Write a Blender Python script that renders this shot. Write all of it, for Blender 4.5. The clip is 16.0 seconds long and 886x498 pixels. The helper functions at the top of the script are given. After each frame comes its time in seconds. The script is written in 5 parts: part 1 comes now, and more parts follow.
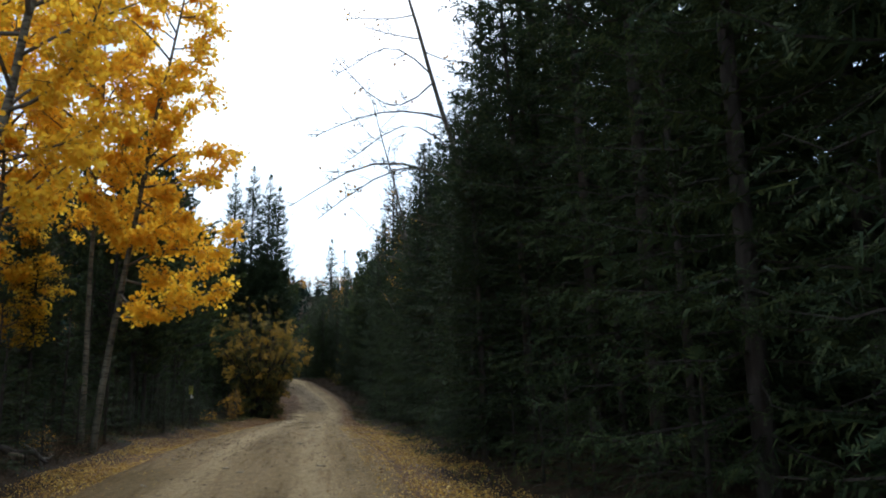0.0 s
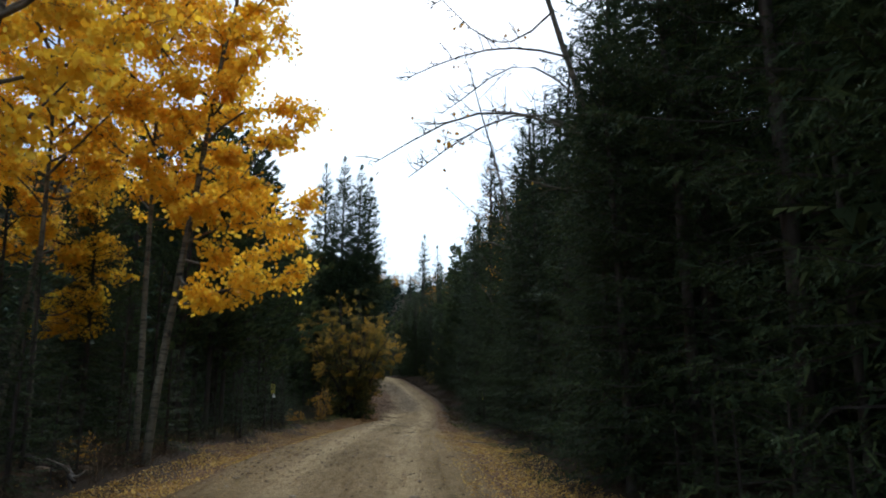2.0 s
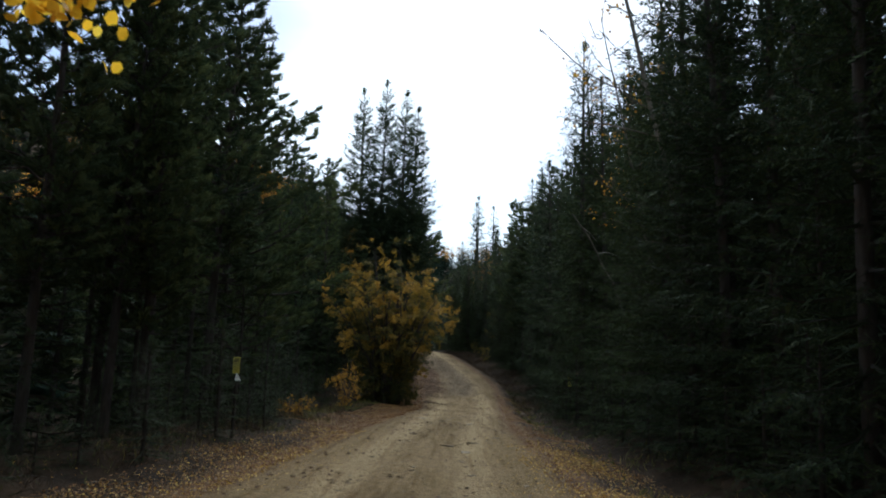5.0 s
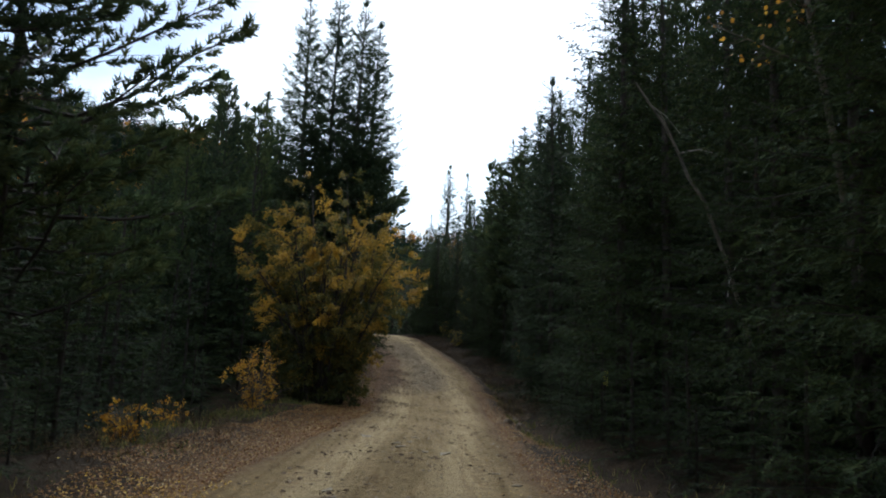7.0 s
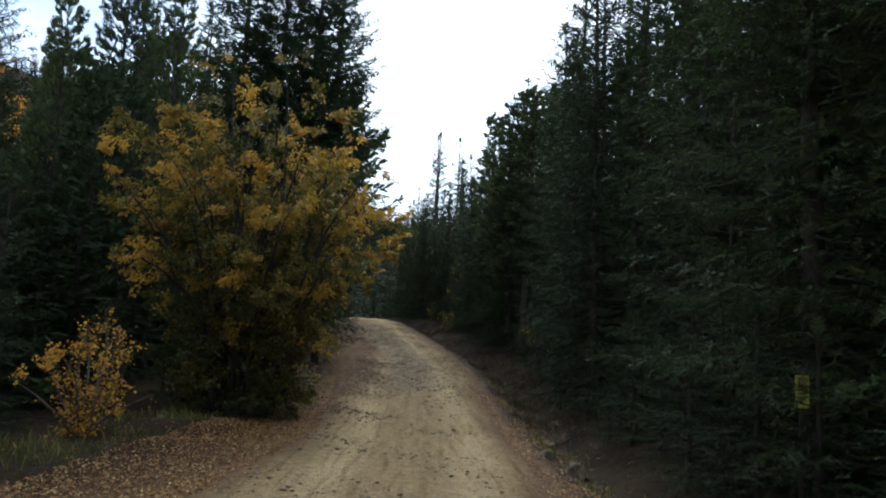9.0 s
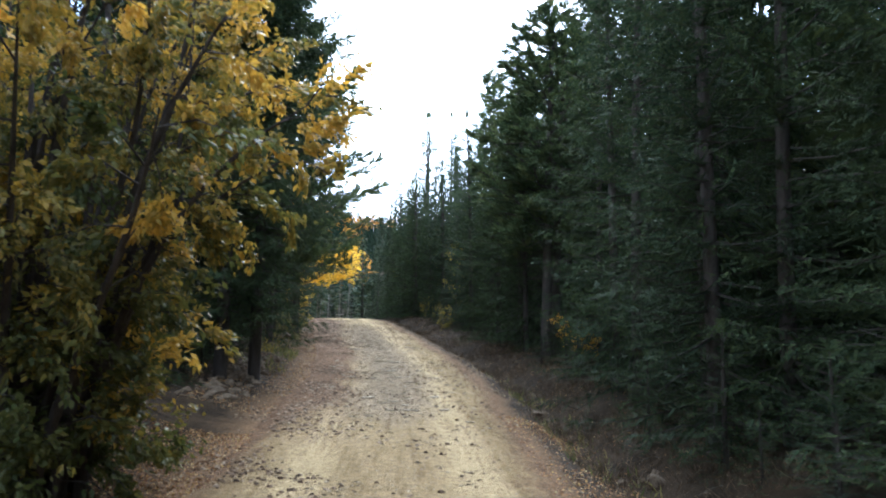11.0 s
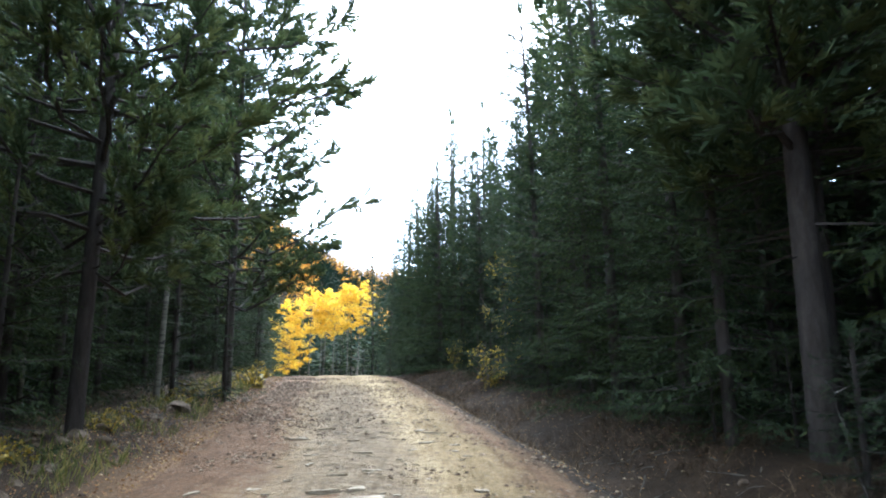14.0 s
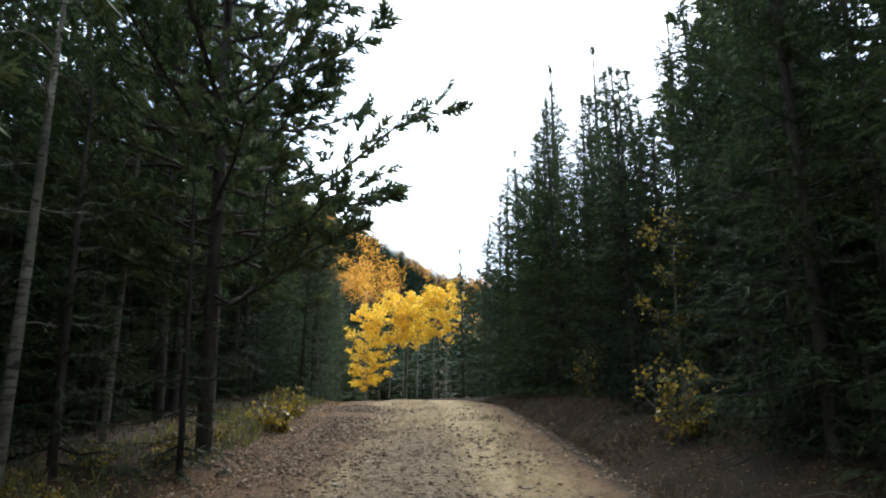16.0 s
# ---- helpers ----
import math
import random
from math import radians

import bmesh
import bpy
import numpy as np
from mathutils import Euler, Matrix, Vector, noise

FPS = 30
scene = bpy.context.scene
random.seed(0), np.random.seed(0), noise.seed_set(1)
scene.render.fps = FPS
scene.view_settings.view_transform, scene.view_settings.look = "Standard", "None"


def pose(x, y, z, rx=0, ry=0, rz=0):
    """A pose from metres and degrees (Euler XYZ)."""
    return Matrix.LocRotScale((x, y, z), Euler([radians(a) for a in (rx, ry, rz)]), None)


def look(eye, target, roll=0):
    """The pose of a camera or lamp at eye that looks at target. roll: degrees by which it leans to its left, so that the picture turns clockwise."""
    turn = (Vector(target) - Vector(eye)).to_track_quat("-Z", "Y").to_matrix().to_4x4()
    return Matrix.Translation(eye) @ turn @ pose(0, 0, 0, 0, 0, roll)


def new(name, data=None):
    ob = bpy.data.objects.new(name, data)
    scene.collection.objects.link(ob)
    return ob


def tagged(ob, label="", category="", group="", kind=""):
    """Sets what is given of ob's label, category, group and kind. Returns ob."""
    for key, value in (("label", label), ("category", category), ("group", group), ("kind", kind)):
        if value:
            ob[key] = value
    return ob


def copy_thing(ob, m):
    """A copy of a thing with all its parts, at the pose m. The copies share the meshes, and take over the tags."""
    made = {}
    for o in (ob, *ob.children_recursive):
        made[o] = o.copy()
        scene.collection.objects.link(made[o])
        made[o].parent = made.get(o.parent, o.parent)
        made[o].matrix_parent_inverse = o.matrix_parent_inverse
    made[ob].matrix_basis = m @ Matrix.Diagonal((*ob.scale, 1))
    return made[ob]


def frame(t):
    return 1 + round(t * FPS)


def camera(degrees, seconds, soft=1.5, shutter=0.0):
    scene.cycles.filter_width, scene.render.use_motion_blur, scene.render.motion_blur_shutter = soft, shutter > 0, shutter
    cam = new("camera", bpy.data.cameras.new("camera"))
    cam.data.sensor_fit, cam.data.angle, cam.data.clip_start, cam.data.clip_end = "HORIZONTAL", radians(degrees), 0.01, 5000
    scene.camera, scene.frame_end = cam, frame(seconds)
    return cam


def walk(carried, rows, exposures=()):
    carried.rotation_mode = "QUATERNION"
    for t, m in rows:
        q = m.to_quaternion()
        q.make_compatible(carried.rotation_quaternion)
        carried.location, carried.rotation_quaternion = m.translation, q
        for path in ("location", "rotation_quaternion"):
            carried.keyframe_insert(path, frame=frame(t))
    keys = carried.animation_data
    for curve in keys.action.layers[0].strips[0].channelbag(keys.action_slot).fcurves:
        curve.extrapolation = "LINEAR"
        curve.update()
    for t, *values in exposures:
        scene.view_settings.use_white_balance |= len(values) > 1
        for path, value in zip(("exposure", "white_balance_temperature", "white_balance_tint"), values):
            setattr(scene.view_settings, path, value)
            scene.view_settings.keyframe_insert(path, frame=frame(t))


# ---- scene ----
cam = camera(61.4, 16.0, soft=2.0, shutter=0.15)
METRES, EYE, TILT, LEAN, TURN = 65.217, 1.5, 0.0, 0.0, -9.5
ROWS = [
    (0.0, 0.0, 0.0, 0.0, 0.25, 11.24, 1.24),
    (0.5, -0.0005, 0.0062, 0.0003, 1.01, 11.3, 1.53),
    (1.0, -0.0018, 0.0161, 0.0008, 2.33, 11.27, 1.23),
    (1.5, -0.0049, 0.0316, 0.0017, 4.15, 11.14, 0.48),
    (2.0, -0.0085, 0.0505, 0.0027, 7.17, 11.22, 0.09),
    (2.5, -0.0126, 0.0729, 0.0034, 8.77, 11.11, -0.34),
    (3.0, -0.0172, 0.0977, 0.0045, 9.51, 10.81, -0.08),
    (3.5, -0.0223, 0.1244, 0.005, 10.26, 10.68, -0.16),
    (6.0, -0.0536, 0.2813, 0.0081, 9.41, 8.75, -3.13),
    (6.5, -0.0599, 0.3205, 0.0086, 8.48, 8.77, -3.9),
    (7.0, -0.0663, 0.3594, 0.0072, 8.14, 8.44, -2.27),
    (7.5, -0.072, 0.3949, 0.0073, 7.64, 8.11, -3.26),
    (8.0, -0.0775, 0.4292, 0.0066, 7.76, 7.12, -2.34),
    (8.5, -0.0817, 0.4614, 0.0073, 7.72, 7.68, -2.24),
    (9.0, -0.0868, 0.4933, 0.007, 7.08, 7.55, -2.84),
    (9.5, -0.0908, 0.5229, 0.0066, 6.53, 7.8, -2.94),
    (10.0, -0.0939, 0.5509, 0.0062, 7.07, 7.48, -1.8),
    (12.5, -0.1181, 0.7264, 0.0053, 6.58, 9.17, -0.23),
    (13.0, -0.1235, 0.7664, 0.0069, 6.81, 9.88, -0.51),
    (13.5, -0.1296, 0.8068, 0.0094, 7.42, 11.22, -0.1),
    (14.0, -0.1373, 0.8454, 0.0122, 9.03, 12.33, 0.4),
    (14.5, -0.1461, 0.8838, 0.0158, 10.82, 13.44, -0.03),
    (15.0, -0.1548, 0.9201, 0.02, 12.59, 14.15, 0.72),
    (15.5, -0.1638, 0.9532, 0.023, 14.52, 14.96, 0.95),
    (16.0, -0.1725, 0.9829, 0.0265, 15.91, 13.04, 0.49),
]
EXPOSURES = [(0.0, -0.05, 5700, 4), (3.5, -0.25, 5700, 4), (6.0, -0.1, 5750, 4), (8.0, 0.15, 5750, 4), (9.0, 0.35, 5700, 4), (9.5, 0.65, 5650, 4), (10.0, 1.05, 5500, 5), (12.5, 2.4, 5250, 5), (14.0, 2.25, 5300, 5), (15.0, 1.8, 5550, 5), (16.0, 1.2, 5800, 5)]
walk(cam, [(t, pose(0, 0, EYE, TILT, LEAN, TURN) @ pose(METRES * x, METRES * y, METRES * z, 90 + pitch, roll, yaw)) for t, x, y, z, yaw, pitch, roll in ROWS],
     exposures=EXPOSURES)

# ---- world and sun: bright broken cloud, the sun veiled ahead ----
world = bpy.data.worlds.new("sky")
scene.world = world
world.use_nodes = True
wn, wl = world.node_tree.nodes, world.node_tree.links
wn.clear()
sky = wn.new("ShaderNodeTexSky")
sky.sky_type = 'NISHITA'
sky.sun_disc = False
sky.sun_elevation, sky.sun_rotation = radians(42), radians(4)
sky.air_density, sky.dust_density = 1.0, 1.2
wco = wn.new("ShaderNodeTexCoord")
wmap = wn.new("ShaderNodeMapping")
wmap.inputs["Scale"].default_value = (1.0, 1.0, 1.9)
wno = wn.new("ShaderNodeTexNoise")
wno.inputs["Scale"].default_value, wno.inputs["Detail"].default_value = 2.1, 7.0
wramp = wn.new("ShaderNodeValToRGB")
wramp.color_ramp.elements[0].position, wramp.color_ramp.elements[1].position = 0.40, 0.55
gaps = wramp.outputs["Color"]
for az, el in ((7, 26), (-27, 25)):
    toward = wn.new("ShaderNodeVectorMath")
    toward.operation = 'DOT_PRODUCT'
    toward.inputs[1].default_value = (math.sin(radians(az)) * math.cos(radians(el)), math.cos(radians(az)) * math.cos(radians(el)), math.sin(radians(el)))
    wl.new(wco.outputs["Generated"], toward.inputs[0])
    ragged = wn.new("ShaderNodeMath")
    ragged.operation = 'MULTIPLY_ADD'
    ragged.inputs[1].default_value = -0.09
    wl.new(wno.outputs["Fac"], ragged.inputs[0])
    wl.new(toward.outputs["Value"], ragged.inputs[2])
    gap = wn.new("ShaderNodeMapRange")
    gap.inputs["From Min"].default_value, gap.inputs["From Max"].default_value = 0.925, 0.965
    gap.inputs["To Min"].default_value, gap.inputs["To Max"].default_value = 1.0, 0.25
    wl.new(ragged.outputs[0], gap.inputs["Value"])
    less = wn.new("ShaderNodeMath")
    less.operation = 'MULTIPLY'
    wl.new(gaps, less.inputs[0])
    wl.new(gap.outputs["Result"], less.inputs[1])
    gaps = less.outputs[0]
wmix = wn.new("ShaderNodeMixRGB")
wmix.inputs["Color2"].default_value = (10.7, 11.2, 11.8, 1)
wbg = wn.new("ShaderNodeBackground")
wbg.inputs["Strength"].default_value = 0.15
wout = wn.new("ShaderNodeOutputWorld")
wl.new(wco.outputs["Generated"], wmap.inputs["Vector"])
wl.new(wmap.outputs[0], wno.inputs["Vector"])
wl.new(wno.outputs["Fac"], wramp.inputs["Fac"])
wl.new(gaps, wmix.inputs["Fac"])
wl.new(sky.outputs[0], wmix.inputs["Color1"])
wl.new(wmix.outputs[0], wbg.inputs["Color"])
wl.new(wbg.outputs[0], wout.inputs["Surface"])
sun = new("sun", bpy.data.lights.new("sun", 'SUN'))
sun.data.energy, sun.data.angle, sun.data.color = 2.0, radians(14), (1.0, 0.97, 0.92)
sun.matrix_world = look((0, 0, 60), (-3, -60, 6))

# ---- materials ----


def material(name, rough=0.8, spec=0.3):
    m = bpy.data.materials.new(name)
    m.use_nodes = True
    b = m.node_tree.nodes["Principled BSDF"]
    b.inputs["Roughness"].default_value = rough
    b.inputs["Specular IOR Level"].default_value = spec
    return m, m.node_tree.nodes, m.node_tree.links, b


def ramp(nodes, stops):
    r = nodes.new("ShaderNodeValToRGB")
    e = r.color_ramp.elements
    while len(e) < len(stops):
        e.new(0.5)
    for k, (p, c) in enumerate(stops):
        e[k].position, e[k].color = p, (*c, 1)
    return r


def noise_node(nodes, links, scale, detail=5.0, rough=0.6, stretch=None):
    co = nodes.new("ShaderNodeTexCoord")
    n = nodes.new("ShaderNodeTexNoise")
    n.inputs["Scale"].default_value, n.inputs["Detail"].default_value, n.inputs["Roughness"].default_value = scale, detail, rough
    if stretch:
        mp = nodes.new("ShaderNodeMapping")
        mp.inputs["Scale"].default_value = stretch
        links.new(co.outputs["Object"], mp.inputs["Vector"])
        links.new(mp.outputs[0], n.inputs["Vector"])
    else:
        links.new(co.outputs["Object"], n.inputs["Vector"])
    return n


def bump(nodes, links, b, height, strength, distance):
    k = nodes.new("ShaderNodeBump")
    k.inputs["Strength"].default_value, k.inputs["Distance"].default_value = strength, distance
    links.new(height, k.inputs["Height"])
    links.new(k.outputs[0], b.inputs["Normal"])


def mixed(nodes, links, fac, a, c, kind='MIX'):
    x = nodes.new("ShaderNodeMixRGB")
    x.blend_type = kind
    for sock, v in ((x.inputs["Fac"], fac), (x.inputs["Color1"], a), (x.inputs["Color2"], c)):
        if isinstance(v, (int, float)):
            sock.default_value = v
        elif isinstance(v, tuple):
            sock.default_value = (*v, 1)
        else:
            links.new(v, sock)
    return x.outputs[0]


def mask(nodes, name):
    a = nodes.new("ShaderNodeAttribute")
    a.attribute_name = name
    return a.outputs["Fac"]


def above(nodes, links, v, lo, hi):
    r = nodes.new("ShaderNodeMapRange")
    r.inputs["From Min"].default_value, r.inputs["From Max"].default_value = lo, hi
    links.new(v, r.inputs["Value"])
    return r.outputs["Result"]


def summed(nodes, links, a, b, k=1.0):
    m = nodes.new("ShaderNodeMath")
    m.operation = 'MULTIPLY_ADD'
    links.new(b, m.inputs[0])
    m.inputs[1].default_value = k
    links.new(a, m.inputs[2])
    return m.outputs[0]


def two_scale(name, stops, big, small, strength, distance, rough=0.9, spec=0.2, stretch=None, depth=0.6):
    """A rough surface: broad patches from stops, fine grain over them, and relief."""
    m, n, l, b = material(name, rough, spec)
    n1 = noise_node(n, l, big, 4.0, 0.6, stretch)
    n2 = noise_node(n, l, small, 6.0, 0.7, stretch)
    r = ramp(n, stops)
    l.new(n1.outputs["Fac"], r.inputs["Fac"])
    g = ramp(n, [(0.3, (0.55, 0.55, 0.55)), (0.7, (1.35, 1.35, 1.35))])
    l.new(n2.outputs["Fac"], g.inputs["Fac"])
    l.new(mixed(n, l, depth, r.outputs["Color"], g.outputs["Color"], 'MULTIPLY'), b.inputs["Base Color"])
    bump(n, l, b, n2.outputs["Fac"], strength, distance)
    return m


def leaf_material(name, stops, through_share=0.45, rough=0.6, spec=0.25, tree_tint=0.25, patch=0.0, turned=False):
    """Foliage: each leaf or sprig has its own shade, each tree its own tint; light passes through."""
    m, n, l, b = material(name, rough, spec)
    geo = n.new("ShaderNodeNewGeometry")
    r = ramp(n, stops)
    if turned:
        l.new(mask(n, "turned"), r.inputs["Fac"])
    elif patch:
        pn = noise_node(n, l, 0.7, 2.0, 0.5)
        pm = n.new("ShaderNodeMapRange")
        pm.inputs["From Min"].default_value, pm.inputs["From Max"].default_value = 0.3, 0.7
        pm.inputs["To Min"].default_value, pm.inputs["To Max"].default_value = -patch, patch
        l.new(pn.outputs["Fac"], pm.inputs["Value"])
        l.new(summed(n, l, geo.outputs["Random Per Island"], pm.outputs["Result"]), r.inputs["Fac"])
    else:
        l.new(geo.outputs["Random Per Island"], r.inputs["Fac"])
    info = n.new("ShaderNodeObjectInfo")
    t = ramp(n, [(0.0, (1 - tree_tint, 1 - tree_tint, 1 - tree_tint * 0.5)), (1.0, (1 + tree_tint, 1 + tree_tint * 0.7, 1.0))])
    l.new(info.outputs["Random"], t.inputs["Fac"])
    col = mixed(n, l, 1.0, r.outputs["Color"], t.outputs["Color"], 'MULTIPLY')
    l.new(col, b.inputs["Base Color"])
    tr = n.new("ShaderNodeBsdfTranslucent")
    l.new(col, tr.inputs["Color"])
    mx = n.new("ShaderNodeMixShader")
    mx.inputs["Fac"].default_value = through_share
    l.new(b.outputs[0], mx.inputs[1])
    l.new(tr.outputs[0], mx.inputs[2])
    l.new(mx.outputs[0], n["Material Output"].inputs["Surface"])
    return m


def grain(nodes, links, lo=0.55, hi=1.4, scale=30.0):
    n = noise_node(nodes, links, scale, 6.0, 0.75)
    g = ramp(nodes, [(0.3, (lo, lo, lo)), (0.7, (hi, hi, hi))])
    links.new(n.outputs["Fac"], g.inputs["Fac"])
    return g.outputs["Color"], n.outputs["Fac"]


def both(nodes, links, a, b, k=1.0):
    m, q = nodes.new("ShaderNodeMath"), nodes.new("ShaderNodeMath")
    m.operation = q.operation = 'MULTIPLY'
    links.new(a, m.inputs[0])
    links.new(b, m.inputs[1])
    links.new(m.outputs[0], q.inputs[0])
    q.inputs[1].default_value = k
    q.use_clamp = True
    return q.outputs[0]


def chips(nodes, links, scale, share):
    """Small angular stones: where they lie, and each one's colour."""
    co, v = nodes.new("ShaderNodeTexCoord"), nodes.new("ShaderNodeTexVoronoi")
    v.inputs["Scale"].default_value = scale
    warp = noise_node(nodes, links, scale * 1.5, 3.0, 0.6)
    links.new(mixed(nodes, links, 0.02, co.outputs["Object"], warp.outputs["Color"], 'ADD'), v.inputs["Vector"])
    pick = nodes.new("ShaderNodeSeparateColor")
    links.new(v.outputs["Color"], pick.inputs[0])
    on = both(nodes, links, above(nodes, links, pick.outputs[0], 1 - share, 1 - share + 0.05), above(nodes, links, v.outputs["Distance"], 0.42, 0.32))
    col = ramp(nodes, [(0.0, (0.075, 0.055, 0.040)), (0.5, (0.19, 0.145, 0.10)), (1.0, (0.36, 0.31, 0.24))])
    links.new(pick.outputs[1], col.inputs["Fac"])
    return on, col.outputs["Color"]


def road_material():
    """Packed dirt: pale wheel tracks, redder loose soil beside them, washed stony patches."""
    m, n, l, b = material("packed_dirt", 0.95, 0.1)
    broad = noise_node(n, l, 0.8, 5.0, 0.65, (1.0, 0.3, 1.0))
    streak = noise_node(n, l, 5.0, 5.0, 0.7, (1.0, 0.12, 1.0))
    lumps = noise_node(n, l, 4.5, 5.0, 0.7)
    base = ramp(n, [(0.3, (0.185, 0.126, 0.056)), (0.5, (0.275, 0.192, 0.090)), (0.7, (0.355, 0.256, 0.128))])
    l.new(broad.outputs["Fac"], base.inputs["Fac"])
    tr = above(n, l, summed(n, l, mask(n, "track"), streak.outputs["Fac"], 0.9), 0.55, 1.3)
    c = mixed(n, l, tr, base.outputs["Color"], (0.415, 0.305, 0.160))
    vg = above(n, l, summed(n, l, summed(n, l, mask(n, "verge"), broad.outputs["Fac"], 1.0), lumps.outputs["Fac"], 0.7), 0.85, 1.75)
    c = mixed(n, l, vg, c, (0.150, 0.084, 0.043))
    st = above(n, l, summed(n, l, mask(n, "stony"), streak.outputs["Fac"], 1.0), 0.75, 1.25)
    c = mixed(n, l, st, c, (0.298, 0.218, 0.132))
    rut = noise_node(n, l, 7.0, 4.0, 0.6, (1.0, 0.05, 1.0))
    c = mixed(n, l, above(n, l, rut.outputs["Fac"], 0.50, 0.66), c, mixed(n, l, 1.0, c, (0.72, 0.68, 0.62), 'MULTIPLY'))
    mott, _ = grain(n, l, 0.62, 1.32, 7.0)
    c = mixed(n, l, 0.8, c, mott, 'MULTIPLY')
    g, fine = grain(n, l, 0.5, 1.45, 26.0)
    c = mixed(n, l, 0.8, c, g, 'MULTIPLY')
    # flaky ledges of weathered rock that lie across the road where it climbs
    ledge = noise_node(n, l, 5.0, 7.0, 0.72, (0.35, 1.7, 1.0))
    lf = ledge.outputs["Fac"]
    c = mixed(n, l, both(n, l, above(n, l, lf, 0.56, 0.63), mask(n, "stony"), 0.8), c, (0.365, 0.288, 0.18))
    # the thin shadow below each ledge, painted in as a dark band
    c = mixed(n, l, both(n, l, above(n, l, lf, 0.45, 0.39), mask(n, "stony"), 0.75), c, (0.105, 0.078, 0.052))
    # chips of stone bedded in the dirt
    chip, ch_col = chips(n, l, 26.0, 0.36)
    more = above(n, l, broad.outputs["Fac"], 0.35, 0.62)
    c = mixed(n, l, both(n, l, chip, more, 0.7), c, ch_col)
    spots = noise_node(n, l, 70.0, 2.0, 0.5)
    dark = above(n, l, spots.outputs["Fac"], 0.64, 0.70)
    c = mixed(n, l, dark, c, (0.07, 0.05, 0.035))
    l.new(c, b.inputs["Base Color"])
    h = summed(n, l, fine, streak.outputs["Fac"], 1.2)
    h = summed(n, l, h, both(n, l, above(n, l, lf, 0.35, 0.65), mask(n, "stony"), 1.0), 1.6)
    bump(n, l, b, summed(n, l, h, chip, 0.35), 1.0, 0.06)
    return m


def ground_material():
    """Needle litter and dark soil under the trees, dusty reddish dirt towards the road."""
    m, n, l, b = material("forest_floor", 0.95, 0.1)
    broad = noise_node(n, l, 1.3, 5.0, 0.65)
    soil = ramp(n, [(0.3, (0.020, 0.014, 0.009)), (0.5, (0.040, 0.026, 0.015)), (0.75, (0.072, 0.045, 0.025))])
    l.new(broad.outputs["Fac"], soil.inputs["Fac"])
    d = above(n, l, summed(n, l, mask(n, "dirt"), broad.outputs["Fac"], 0.8), 0.65, 1.35)
    c = mixed(n, l, d, soil.outputs["Color"], (0.165, 0.098, 0.050))
    g, fine = grain(n, l, 0.45, 1.5, 18.0)
    c = mixed(n, l, 0.8, c, g, 'MULTIPLY')
    l.new(c, b.inputs["Base Color"])
    bump(n, l, b, fine, 1.0, 0.06)
    return m


M_ROAD, M_GROUND = road_material(), ground_material()
M_STONE = two_scale("grey_brown_stone", [(0.3, (0.085, 0.060, 0.040)), (0.55, (0.165, 0.120, 0.080)), (0.8, (0.26, 0.205, 0.145))], 4.0, 22.0, 0.9, 0.03)
M_BARK = two_scale("conifer_bark", [(0.3, (0.022, 0.017, 0.014)), (0.7, (0.066, 0.054, 0.045))], 3.0, 25.0, 0.9, 0.02, stretch=(3.0, 3.0, 0.6))
M_DEAD = two_scale("weathered_grey_wood", [(0.3, (0.13, 0.115, 0.10)), (0.7, (0.30, 0.27, 0.24))], 3.0, 25.0, 0.6, 0.01, stretch=(3.0, 3.0, 0.5))


def aspen_bark():
    """Dull pale bark, greener and greyer in patches, with black scars across it and round knots."""
    m, n, l, b = material("aspen_bark", 0.75, 0.25)
    broad, fine = noise_node(n, l, 1.6, 4.0, 0.6), noise_node(n, l, 18.0, 6.0, 0.7)
    scar, knot = noise_node(n, l, 4.0, 4.0, 0.6, (1.0, 1.0, 5.0)), noise_node(n, l, 3.6, 2.0, 0.5, (1.0, 1.0, 1.5))
    base = ramp(n, [(0.3, (0.062, 0.054, 0.038)), (0.5, (0.125, 0.112, 0.082)), (0.72, (0.23, 0.212, 0.165))])
    l.new(broad.outputs["Fac"], base.inputs["Fac"])
    c = mixed(n, l, above(n, l, scar.outputs["Fac"], 0.50, 0.60), base.outputs["Color"], (0.05, 0.044, 0.035))
    c = mixed(n, l, above(n, l, knot.outputs["Fac"], 0.62, 0.67), c, (0.022, 0.019, 0.016))
    g = ramp(n, [(0.3, (0.6, 0.6, 0.6)), (0.7, (1.3, 1.3, 1.3))])
    l.new(fine.outputs["Fac"], g.inputs["Fac"])
    l.new(mixed(n, l, 0.6, c, g.outputs["Color"], 'MULTIPLY'), b.inputs["Base Color"])
    bump(n, l, b, summed(n, l, fine.outputs["Fac"], scar.outputs["Fac"], 1.0), 0.5, 0.015)
    return m


M_ASPEN = aspen_bark()
M_SPRUCE = leaf_material("spruce_needles", [(0.0, (0.020, 0.035, 0.018)), (0.5, (0.038, 0.058, 0.026)), (1.0, (0.072, 0.090, 0.034))], 0.25, 0.75, 0.12)
M_PINE = leaf_material("pine_needles", [(0.0, (0.032, 0.050, 0.024)), (0.5, (0.060, 0.085, 0.036)), (1.0, (0.098, 0.118, 0.046))], 0.25, 0.75, 0.12)
M_GOLD = leaf_material("golden_aspen_leaves", [(0.0, (0.80, 0.44, 0.022)), (0.5, (0.90, 0.58, 0.034)), (1.0, (0.94, 0.70, 0.08))], 0.78, 0.5, 0.3, 0.04, 0.14)
